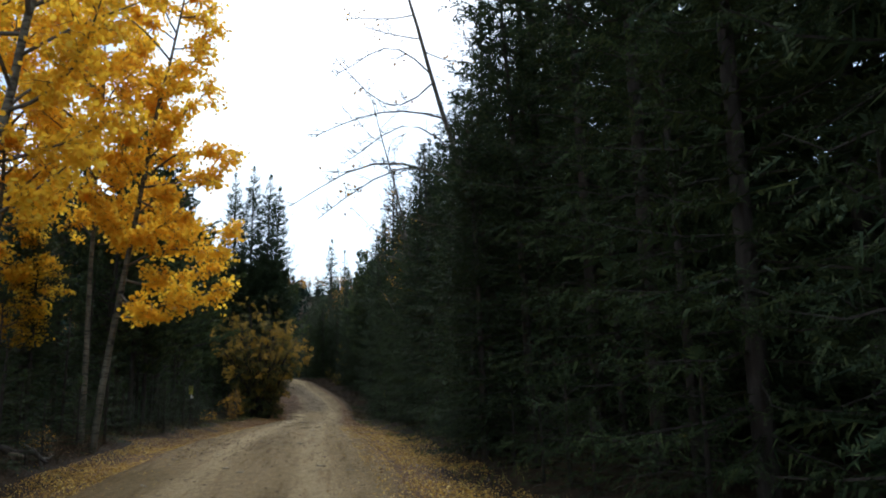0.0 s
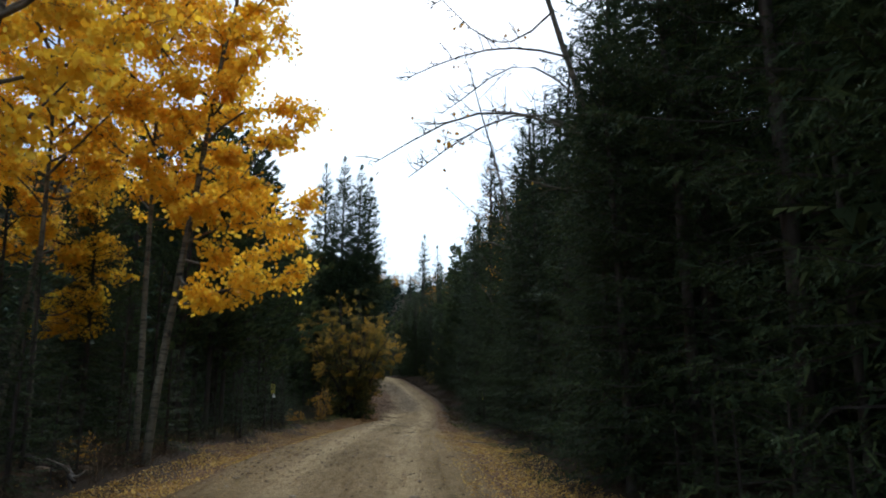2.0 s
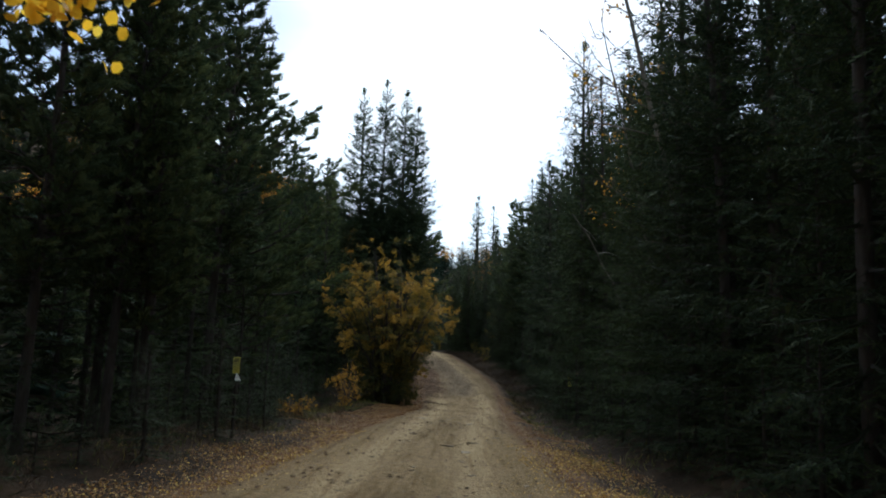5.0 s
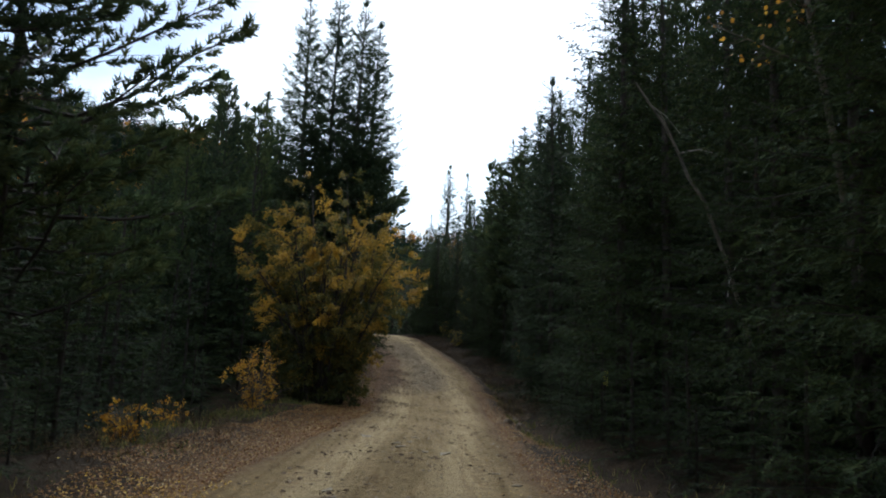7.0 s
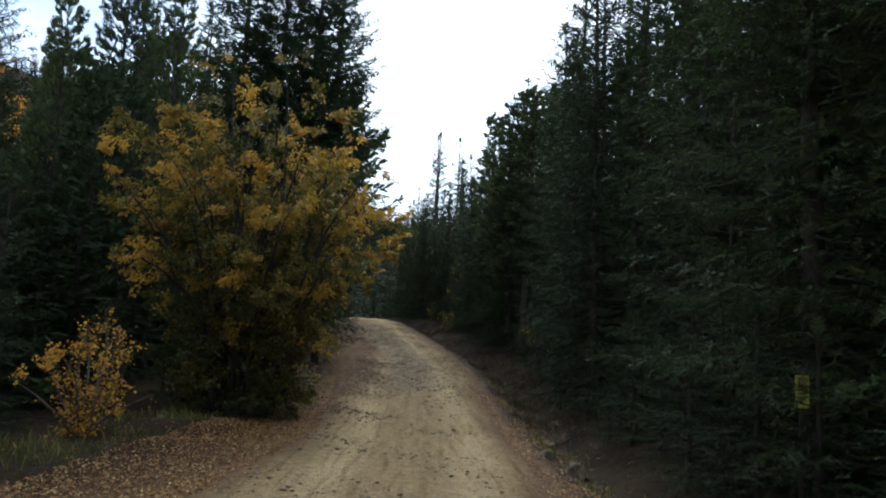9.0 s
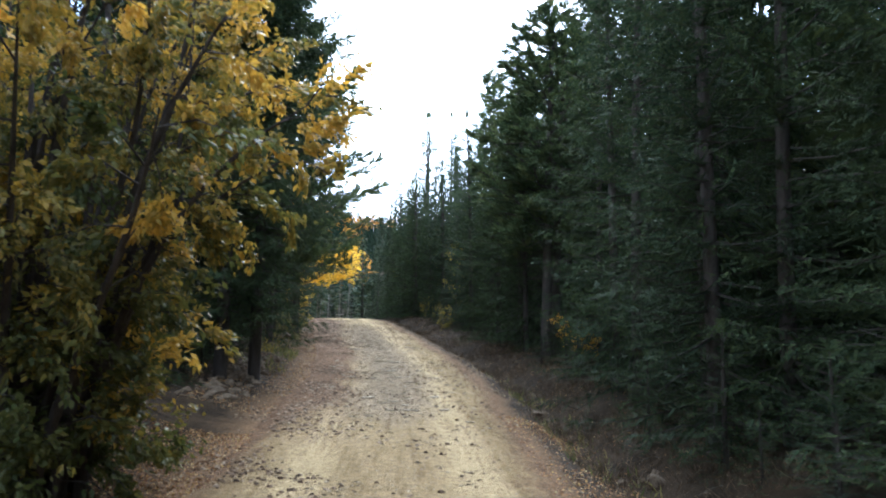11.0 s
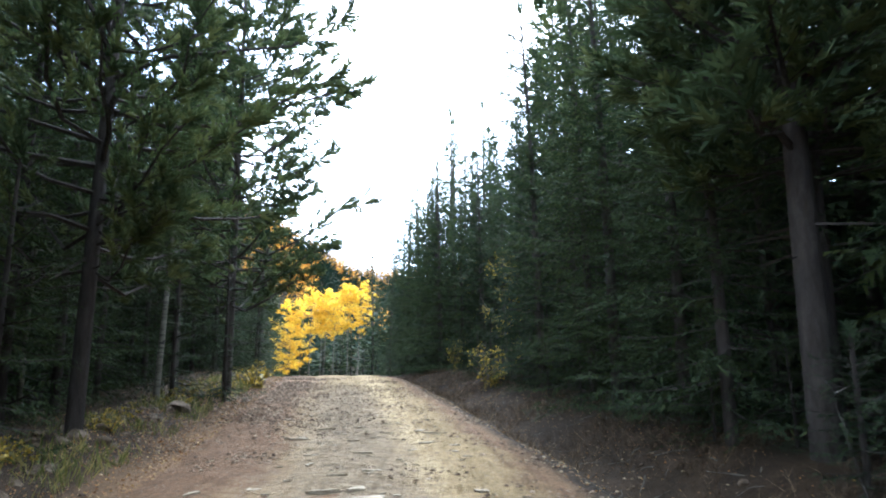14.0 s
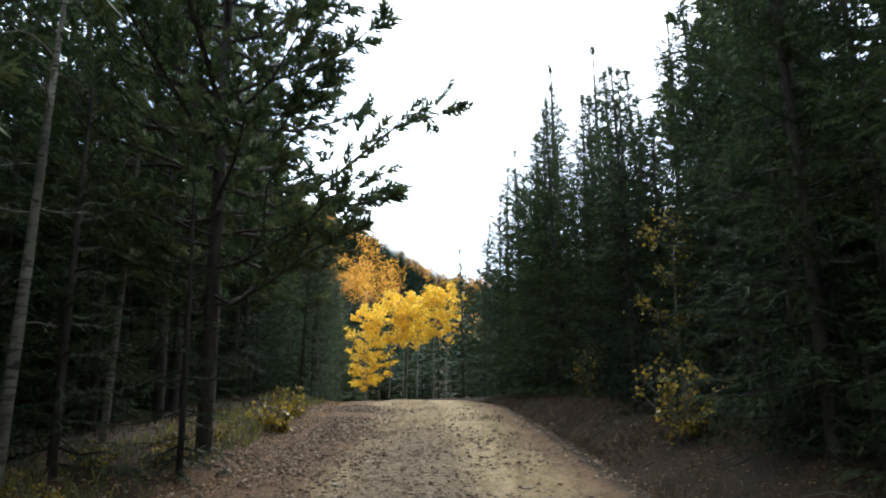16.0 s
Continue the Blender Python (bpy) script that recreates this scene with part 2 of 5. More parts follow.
M_BUSH = leaf_material("turning_willow_leaves", [(0.0, (0.050, 0.060, 0.015)), (0.3, (0.105, 0.100, 0.022)), (0.55, (0.28, 0.19, 0.028)), (0.8, (0.50, 0.29, 0.034)), (1.0, (0.64, 0.40, 0.05))], 0.45, 0.5, 0.3, 0.1, turned=True)
M_SHRUB = leaf_material("orange_shrub_leaves", [(0.0, (0.30, 0.15, 0.03)), (0.5, (0.56, 0.29, 0.03)), (1.0, (0.70, 0.45, 0.06))], 0.45, 0.5, 0.3, 0.15)
M_FALLEN = leaf_material("fallen_leaves", [(0.0, (0.12, 0.055, 0.024)), (0.45, (0.25, 0.125, 0.045)), (0.75, (0.33, 0.18, 0.065)), (0.92, (0.42, 0.27, 0.095)), (1.0, (0.50, 0.39, 0.21))], 0.1, 0.7, 0.2, 0.0)
M_GRASS = leaf_material("dry_green_grass", [(0.0, (0.06, 0.08, 0.02)), (0.6, (0.14, 0.14, 0.04)), (1.0, (0.30, 0.24, 0.09))], 0.3, 0.6, 0.2, 0.1)

M_LIMB = two_scale("dark_limb_bark", [(0.3, (0.06, 0.05, 0.04)), (0.7, (0.17, 0.15, 0.12))], 4.0, 30.0, 0.5, 0.01)
M_YELLOW = leaf_material("yellow_green_leaves", [(0.0, (0.09, 0.09, 0.02)), (0.5, (0.24, 0.18, 0.03)), (1.0, (0.48, 0.33, 0.04))], 0.45, 0.5, 0.3, 0.1)
M_FARGOLD = leaf_material("far_golden_leaves", [(0.0, (0.40, 0.16, 0.02)), (0.5, (0.55, 0.27, 0.03)), (1.0, (0.62, 0.36, 0.05))], 0.4, 0.6, 0.2, 0.0)
M_LEMON = leaf_material("lemon_aspen_leaves", [(0.0, (0.62, 0.36, 0.02)), (0.5, (0.80, 0.52, 0.03)), (1.0, (0.86, 0.64, 0.08))], 0.6, 0.5, 0.3, 0.05, 0.2)
# spruce green darkened to stand for the self-shadow that coarse far trees lack
M_FARWOOD_SHADED = leaf_material("far_conifers", [(0.0, (0.014, 0.030, 0.022)), (0.5, (0.024, 0.046, 0.032)), (1.0, (0.038, 0.060, 0.036))], 0.1, 0.9, 0.05, 0.0)
M_SLAB = two_scale("pale_bedrock", [(0.3, (0.19, 0.145, 0.095)), (0.5, (0.27, 0.215, 0.145)), (0.8, (0.37, 0.31, 0.225))], 3.0, 22.0, 0.7, 0.012)
M_GOLDFALL = leaf_material("fallen_golden_leaves", [(0.0, (0.22, 0.11, 0.03)), (0.4, (0.46, 0.26, 0.05)), (0.75, (0.66, 0.40, 0.06)), (1.0, (0.74, 0.55, 0.16))], 0.1, 0.7, 0.2, 0.0)
M_BRUSH = leaf_material("dry_brush", [(0.0, (0.030, 0.022, 0.013)), (0.6, (0.078, 0.050, 0.029)), (1.0, (0.20, 0.14, 0.085))], 0.1, 0.8, 0.1, 0.0)
M_NOTICE = two_scale("yellow_notice", [(0.3, (0.36, 0.33, 0.05)), (0.7, (0.52, 0.48, 0.10))], 8.0, 40.0, 0.2, 0.002, rough=0.5)


def loose_stones(name, stops):
    """Small stones, each of its own shade."""
    m, n, l, b = material(name, 0.95, 0.1)
    geo, r = n.new("ShaderNodeNewGeometry"), ramp(n, stops)
    l.new(geo.outputs["Random Per Island"], r.inputs["Fac"])
    g, fine = grain(n, l, 0.6, 1.35, 45.0)
    l.new(mixed(n, l, 0.8, r.outputs["Color"], g, 'MULTIPLY'), b.inputs["Base Color"])
    bump(n, l, b, fine, 0.7, 0.01)
    return m


M_RUBBLE = loose_stones("reddish_rubble", [(0.0, (0.05, 0.033, 0.022)), (0.5, (0.14, 0.092, 0.058)), (1.0, (0.30, 0.22, 0.15))])
M_GRAVEL = loose_stones("tan_gravel", [(0.0, (0.07, 0.05, 0.034)), (0.5, (0.185, 0.135, 0.082)), (1.0, (0.34, 0.265, 0.17))])
M_PRINT = two_scale("faded_print", [(0.3, (0.10, 0.09, 0.03)), (0.7, (0.20, 0.18, 0.05))], 20.0, 60.0, 0.1, 0.001)
M_PAPER = two_scale("white_paper", [(0.3, (0.70, 0.70, 0.66)), (0.7, (0.80, 0.80, 0.77))], 10.0, 60.0, 0.1, 0.001)

# ---- mesh helpers ----


class Geo:
    """Vertices and faces gathered from arrays."""

    def __init__(self):
        self.v, self.f, self.n = [], [], 0

    def add(self, v, f):
        self.v.append(np.asarray(v, dtype=float).reshape(-1, 3))
        self.f.extend((np.asarray(f) + self.n).tolist())
        self.n += len(self.v[-1])

    def mesh(self, name, mat, smooth=False):
        me = bpy.data.meshes.new(name)
        me.from_pydata(np.concatenate(self.v).tolist(), [], self.f)
        if smooth:
            me.polygons.foreach_set("use_smooth", [True] * len(me.polygons))
        me.materials.append(mat)
        me.update()
        return me


def part(name, data, parent, label=""):
    ob = new(name, data)
    ob.parent = parent
    return tagged(ob, label) if label else ob


def unit(v):
    return v / np.maximum(np.linalg.norm(v, axis=-1, keepdims=True), 1e-9)


def tube(g, path, radii, sides=6, cap=True):
    path, radii = np.asarray(path, float), np.asarray(radii, float)
    tan = unit(np.gradient(path, axis=0))
    ref = np.array([1.0, 0, 0]) if abs(tan[0][0]) < 0.8 else np.array([0, 1.0, 0])
    a = unit(np.cross(tan, ref))
    b = np.cross(tan, a)
    ang = np.linspace(0, 2 * np.pi, sides, endpoint=False)
    ring = path[:, None] + radii[:, None, None] * (np.cos(ang)[None, :, None] * a[:, None] + np.sin(ang)[None, :, None] * b[:, None])
    faces = [[k * sides + j, k * sides + (j + 1) % sides, (k + 1) * sides + (j + 1) % sides, (k + 1) * sides + j]
             for k in range(len(path) - 1) for j in range(sides)]
    g.add(ring, faces)


def sprays(g, base, along, normal, size, template, tris):
    """One copy of a flat or bushy template (along, aside, up) at each base."""
    along = unit(along)
    side = unit(np.cross(normal, along))
    up = np.cross(along, side)
    t = np.asarray(template)
    v = base[:, None] + size[:, None, None] * (t[None, :, 0:1] * along[:, None] + t[None, :, 1:2] * side[:, None] + t[None, :, 2:3] * up[:, None])
    f = (np.arange(len(base)) * len(t))[:, None, None] + np.asarray(tris)[None]
    g.add(v.reshape(-1, 3), f.reshape(-1, 3))


def feather(pairs, reach=0.34, forward=0.22, thick=0.10, sag=0.0):
    """A flat needle spray: a rib with pairs of pointed side sprigs, in one island."""
    v = [(0.0, 0.0, 0.0), (1.06, 0.0, -0.02 - sag)]
    f = []
    for k in range(pairs):
        a = 0.04 + 0.86 * k / pairs
        w = reach * (1.0 - 0.72 * a) * (1.0 if k % 2 else 0.82)
        for s in (-1, 1):
            i = len(v)
            v += [(a + thick * 1.1, 0, -sag * a * a + 0.01 * s), (a + forward * (1 - 0.3 * a), s * w, -0.045 - sag * a - 0.03 * (k % 2))]
            prev = i - 4 if k else 0
            f.append((prev, i, i + 1))
        if k == pairs - 1:
            f.append((len(v) - 4, len(v) - 2, 1))
    return v, f


def brush(n, width=0.05):
    """A bottle-brush tuft of needles round a twig."""
    v, f = [(0, 0, 0)], []
    for k in range(n):
        a, az = 0.05 + 0.62 * k / n, 2.39996 * k
        c, s = math.cos(az), math.sin(az)
        r, fw = 0.40 - 0.12 * k / n, 0.30 + 0.1 * (k % 3)
        i = len(v)
        v += [(a + 0.1, s * width * 2, -c * width * 2), (a + fw, c * r, s * r)]
        f.append((0 if k < n // 2 else max(1, i - 4), i, i + 1))
    return v, f


def sprig(seed, count=11, reach=0.27, base=0.075):
    """An uneven spruce twig: a thin rib and narrow side twigs of all lengths, none in step with another."""
    rng = np.random.default_rng(seed)
    v = [(0.0, -0.035, 0.0), (0.0, 0.035, 0.0), (1.0, rng.normal(0, 0.08), -0.1)]
    f = [(0, 1, 2)]
    for k in range(count):
        a = 0.05 + 0.8 * (k + rng.random()) / count
        s = rng.choice([-1, 1]) if k > 1 else (-1, 1)[k]
        w = reach * (1 - 0.5 * a) * rng.uniform(0.5, 1.15)
        i = len(v)
        v += [(a, 0, -0.1 * a * a), (a + base * rng.uniform(0.8, 1.3), 0.01 * s, -0.1 * a * a + 0.01), (a + w * rng.uniform(0.35, 1.0), s * w, rng.normal(-0.06, 0.10))]
        f.append((i, i + 1, i + 2))
    return v, f


FAN_FAR, SPRIG = feather(7, 0.34, 0.22, 0.13, 0.06), feather(4, 0.36, 0.32, 0.15, 0.08)
TWIGS = [sprig(3, 13, 0.24, 0.055), sprig(7, 13, 0.26, 0.055), sprig(13, 13, 0.24, 0.055)]
HIGH_TWIGS = [sprig(5, 6, 0.40, 0.17), sprig(9, 6, 0.40, 0.17)]
FAN = sprig(21, 26, 0.27, 0.036)
TUFT, TUFT_FAR = brush(12, 0.055), brush(6, 0.11)


def spruce_meshes(seed, H, R, bare=0.03, fine=True, gap=0.42, power=0.85, drop=0.16, thin=0.06, skirt=0.8, dense=1.0, spire=9.0, shaded=False):
    """A spruce: tiers of branches, each with side twigs that carry short needle sprigs."""
    rng = np.random.default_rng(seed)
    wood, twig, leaf = Geo(), Geo(), Geo()
    hs = np.linspace(0, 1, 9)
    bend = rng.normal(0, 0.012, 2)
    tr = np.stack([bend[0] * H * hs ** 2, bend[1] * H * hs ** 2, H * hs - 0.25], 1)
    tube(wood, tr, 0.0085 * H * (1 - hs) ** 0.8 + 0.02, 8)
    z = bare * H + 0.2
    fans, sprigs = [], []
    while z < H - 0.12:
        q = z / H
        n = rng.integers(4, 7) if q < 0.85 else 5
        off = rng.uniform(0, 6.28)
        for k in range(n):
            if rng.random() < thin:
                continue
            az = off + k * 6.283 / n + rng.normal(0, 0.25)
            L = (min(R * (1 - q) ** power, spire * (1 - q)) + 0.14) * rng.uniform(0.6, 1.15) * (skirt + (1 - skirt) * min(1, q / 0.25))
            out = np.array([math.cos(az), math.sin(az), 0])
            sd = np.array([-out[1], out[0], 0])
            rise = -0.12 - drop * 1.6 + 1.0 * q + rng.normal(0, 0.1)
            zz = z + rng.uniform(-0.16, 0.16)
            root = np.array([np.interp(zz, tr[:, 2], tr[:, 0]), np.interp(zz, tr[:, 2], tr[:, 1]), zz])

            def at(u):
                return root + L * (u * out + np.array([0, 0, rise * u + drop * 1.3 * u * u]))
            if fine and L > 0.5:
                tube(twig, [at(0), at(0.3), at(0.55) + rng.normal(0, 0.04, 3) * L, at(0.8)], [0.024 * L / 2 + 0.006, 0.014, 0.009, 0.004], 3)
            if not fine:
                fans.append((at(0.06), at(1.0) - at(0.1), (rng.normal(0, 0.25), rng.normal(0, 0.25), 1), L * 0.98))
            elif shaded and L > 0.4:
                fans.append((at(0.0), at(0.6) - at(0.0), (rng.normal(0, 0.25), rng.normal(0, 0.25), 1), L * 0.56))
            m = int((5.5 + L * 3.4) * dense) if fine else int(2 + L * 1.6)
            for j in range(m):
                u = (0.32 if shaded else 0.15) + (0.68 if shaded else 0.85) * (j + rng.random()) / m
                side = -1 if j % 2 else 1
                turn = rng.uniform(0.35, 1.15) if u < 0.9 else rng.uniform(-0.4, 0.4)
                d = out * math.cos(turn) + sd * side * math.sin(turn) + np.array([0, 0, rise * 0.5 + drop * u + rng.normal(-0.22, 0.2)])
                tl = (0.12 + 0.36 * L * (1.05 - u)) * rng.uniform(0.7, 1.2)
                steps = max(1, int(tl / 0.135)) if fine else 1
                for w in range(steps):
                    d2 = d + rng.normal(0, 0.42, 3) * [1, 1, 0.8]
                    sprigs.append((at(u) + d * tl * w / steps, d2, (rng.normal(0, 0.7), rng.normal(0, 0.7), 1), rng.uniform(0.15, 0.31) * min(1.0, 0.3 + 4 * (1 - q)) if fine else (0.3 + 0.3 * L * (1.05 - u)) * rng.uniform(0.8, 1.25)))
        z += gap * rng.uniform(0.7, 1.3) * (1.0 if q < 0.8 else 0.75)
    low = [r for r in sprigs if r[0][2] < 5.5]
    high = [r for r in sprigs if r[0][2] >= 5.5]
    sets = [(low[k::3], TWIGS[k]) for k in range(3)] + [(high[k::2], HIGH_TWIGS[k]) for k in range(2)] if fine else [(sprigs, SPRIG)]
    for rows, (t, f) in [(fans[0::2], FAN if fine else FAN_FAR), (fans[1::2], FAN if fine else FAN_FAR)] + sets:
        if rows:
            sprays(leaf, np.array([r[0] for r in rows]), np.array([r[1] for r in rows]), np.array([r[2] for r in rows], float), np.array([r[3] for r in rows]), t, f)
    t, f = SPRIG
    sprays(leaf, np.repeat(tr[-1:], 4, 0) - [0, 0, 0.15], np.array([[0.1, 0, 1], [-0.1, 0.1, 1], [0, -0.1, 1], [0.3, 0.2, 1.0]]), rng.normal(0, 1, (4, 3)), np.full(4, 0.5), t, f)
    return wood.mesh("trunk", M_BARK, True), (twig.mesh("branchwork", M_BARK) if fine else None), leaf.mesh("needles", M_SPRUCE)


def pine_meshes(seed, H, R, bare=0.3, fine=True, lean=0.02, gap=0.4, full=1.0):
    """Lodgepole pine: a tall clear stem, dead stubs below, upswept branches that end in bushy tufts."""
    rng = np.random.default_rng(seed)
    wood, twig, leaf = Geo(), Geo(), Geo()
    hs = np.linspace(0, 1, 10)
    bend = rng.normal(0, lean, 2)
    tr = np.stack([bend[0] * H * hs ** 1.5, bend[1] * H * hs ** 1.5, H * hs - 0.25], 1)
    tube(wood, tr, 0.0088 * H * (1 - hs) ** 0.7 + 0.025, 9 if fine else 6)
    base, along, size = [], [], []

    def stem(zz):
        return np.array([np.interp(zz, tr[:, 2], tr[:, 0]), np.interp(zz, tr[:, 2], tr[:, 1]), zz])
    for _ in range(int(bare * H * 2.4)):
        zz, az = rng.uniform(0.08, bare + 0.1) * H, rng.uniform(0, 6.28)
        L = rng.uniform(0.3, 1.4)
        out = np.array([math.cos(az), math.sin(az), rng.uniform(-0.35, 0.1)])
        bow = stem(zz) + out * L * 0.55 + rng.normal(0, 0.05, 3)
        tube(twig, [stem(zz), bow, stem(zz) + out * L + np.array([0, 0, 0.1 * L])], [0.022, 0.014, 0.005], 3)
    z = bare * H
    while z < H - 0.1:
        q = (z / H - bare) / (1 - bare)
        n = rng.integers(3, 6)
        off = rng.uniform(0, 6.28)
        for k in range(n):
            az = off + k * 6.283 / n + rng.normal(0, 0.35)
            L = R * (0.5 + 0.5 * min(1, q * 4)) * (1 - q) ** 0.65 * rng.uniform(0.5, 1.2) + 0.15
            out = np.array([math.cos(az), math.sin(az), 0])
            sd = np.array([-out[1], out[0], 0])
            rise = -0.12 + 0.7 * q + rng.normal(0, 0.1)
            wob = rng.normal(0, 0.07, 2)
            root = stem(z + rng.uniform(-0.12, 0.12))

            def at(u):
                return root + L * (u * out + sd * wob[0] * math.sin(u * 5) + np.array([0, 0, rise * u + 0.32 * u ** 2.2 + wob[1] * math.sin(u * 6)]))
            s = np.linspace(0, 1, 5 if fine else 3)
            tube(twig, [at(u) for u in s], 0.012 + 0.022 * (1 - s) * L / 2, 4 if fine else 3)
            m = int((2.4 + L * (3.4 if fine else 2.0)) * full)
            for j in range(m):
                u = 0.25 + 0.75 * (j + rng.random()) / m
                p = at(u)
                side = -1 if j % 2 else 1
                turn = rng.uniform(0.3, 1.0)
                d = out * math.cos(turn) + sd * side * math.sin(turn) + np.array([0, 0, 0.35 + rng.normal(0, 0.25)])
                tl = (0.25 + 0.45 * L * (1 - u)) * rng.uniform(0.5, 1.1)
                if fine:
                    tube(twig, [p, p + d * tl + np.array([0, 0, 0.1 * tl])], [0.009, 0.004], 3)
                for w in ((0.35, 0.68, 1.0) if fine else (0.5, 1.0)):
                    base.append(p + d * tl * w)
                    along.append(d + rng.normal(0, 0.3, 3) + np.array([0, 0, 0.25]))
                    size.append(rng.uniform(0.24, 0.38) * (1.0 if fine else 1.5))
            base.append(at(0.97))
            along.append(out + np.array([0, 0, 0.8]))
            size.append(0.38)
        z += gap * rng.uniform(0.7, 1.3)
    for d in ((0, 0, 1), (0.2, 0.1, 1), (-0.2, 0.1, 1)):
        base.append(tr[-1])
        along.append(np.array(d))
        size.append(0.4)
    t, f = TUFT if fine else TUFT_FAR
    sprays(leaf, np.array(base), np.array(along), rng.normal(0, 1, (len(base), 3)), np.array(size), t, f)
    return wood.mesh("trunk", M_BARK, True), twig.mesh("branchwork", M_BARK), leaf.mesh("needles", M_PINE)


LEAF = ([(0, 0, 0), (0.35, -0.48, 0.05), (0.85, -0.36, 0), (1.1, 0, -0.05), (0.85, 0.36, 0), (0.35, 0.48, 0.05)], [(0, 1, 2), (0, 2, 3), (0, 3, 4), (0, 4, 5)])
LONG_LEAF = ([(0, 0, 0), (0.45, -0.22, 0.04), (1.3, 0, -0.1), (0.45, 0.22, 0.04)], [(0, 1, 2), (0, 2, 3)])

WIDE_LEAF = ([(0, 0, 0), (0.5, -0.32, 0.04), (1.25, 0, -0.1), (0.5, 0.32, 0.04)], [(0, 1, 2), (0, 2, 3)])


def leaves(leaf, rng, p, size, shape=LEAF):
    d = rng.normal(0, 1, (len(p), 3)) + [0, 0, -0.7]
    sprays(leaf, p, d, rng.normal(0, 1, (len(p), 3)), size * rng.uniform(0.7, 1.25, len(p)), *shape)


def broadleaf_meshes(seed, H, R, low=0.33, count=5200, size=0.085, bend=(0.0, 0.0), thick=0.0095, mat=None, limbs=26, droop=0.0, given=(), share=1.0, sag=0.11, bark=None, heavy=1.0, twiggy=1.0):
    """A tree with a curved pale trunk, limbs that divide into twigs, and leaves along the twigs.
    given: limbs of their own, each height, bearing in degrees, length, rise and, if wanted, upward curve. share: how much of the twigs is in leaf."""
    rng = np.random.default_rng(seed)
    wood, twig, leaf = Geo(), Geo(), Geo()
    hs = np.linspace(0, 1, 14)
    wob = np.cumsum(rng.normal(0, 0.012, (14, 2)), 0) * H * 0.25
    tr = np.stack([bend[0] * H * hs ** 1.2, bend[1] * H * hs ** 1.2, H * hs - 0.3], 1)
    tr[:, :2] += wob * hs[:, None]
    tube(wood, tr, thick * H * (1 - hs) ** 0.75 + 0.012, 10)
    tips, limb_meshes = [], []
    plan = list(given)
    for k in range(limbs):
        q = low + (0.97 - low) * (k + rng.random()) / limbs
        L = R * (0.55 + 0.75 * math.sin(math.pi * min(1, (q - low) / (1 - low) * 0.85 + 0.12))) * rng.uniform(0.6, 1.1)
        plan.append((q * H, math.degrees(k * 2.39996 + rng.normal(0, 0.4)), L, 0.25 + 0.5 * q - droop))
    for zz, az, L, rise, *arc in plan:
        az, arc = math.radians(az), arc[0] if arc else 0.2 - 0.5 * droop
        root = np.array([np.interp(zz, tr[:, 2], tr[:, 0]), np.interp(zz, tr[:, 2], tr[:, 1]), zz])
        out = np.array([math.cos(az), math.sin(az), 0])
        sd = np.array([-out[1], out[0], 0])
        s = np.linspace(0, 1, 7)
        w = rng.normal(0, 0.1, 2)

        def at(u):
            return root + L * (u * out + sd * w[0] * math.sin(3 * u) + np.array([0, 0, rise * u + arc * u * u + w[1] * math.sin(4 * u)]))
        g = Geo()
        tube(g, [at(u) for u in s], 0.008 + 0.038 * heavy * (1 - s) * L / 3, 5)
        limb_meshes.append(g.mesh("limb", M_LIMB, True))
        for j in range(int(4 + 3.2 * L)):
            u = rng.uniform(0.25, 1.0)
            tl = twiggy * L * rng.uniform(0.15, 0.42) * (1.1 - 0.5 * u)
            d = unit(out * rng.uniform(0.2, 1) + sd * rng.choice([-1, 1]) * rng.uniform(0.3, 1) + np.array([0, 0, rng.uniform(-0.35, 0.6)]))
            p = at(u)
            tube(twig, [p, p + d * tl * 0.5 + rng.normal(0, 0.03, 3), p + d * tl], [0.011, 0.007, 0.004], 3)
            for _ in range(2):
                d3 = unit(d + rng.normal(0, 0.5, 3))
                tube(twig, [p + d * tl * 0.5, p + d * tl * 0.5 + d3 * tl * 0.5], [0.006, 0.003], 3)
            if rng.random() < share:
                tips.append((p, d * tl))
    if count:
        k = rng.integers(0, len(tips), count)
        a, b = np.array([t[0] for t in tips])[k], np.array([t[1] for t in tips])[k]
        u = rng.uniform(0.15, 1.12, count)[:, None]
        p = a + b * u + rng.normal(0, sag, (count, 3)) * [1, 1, 0.75]
        leaves(leaf, rng, p, size)
    return [wood.mesh("trunk", bark or M_ASPEN, True), *limb_meshes, twig.mesh("branchwork", M_LIMB), leaf.mesh("leaves", mat or M_GOLD) if count else None]


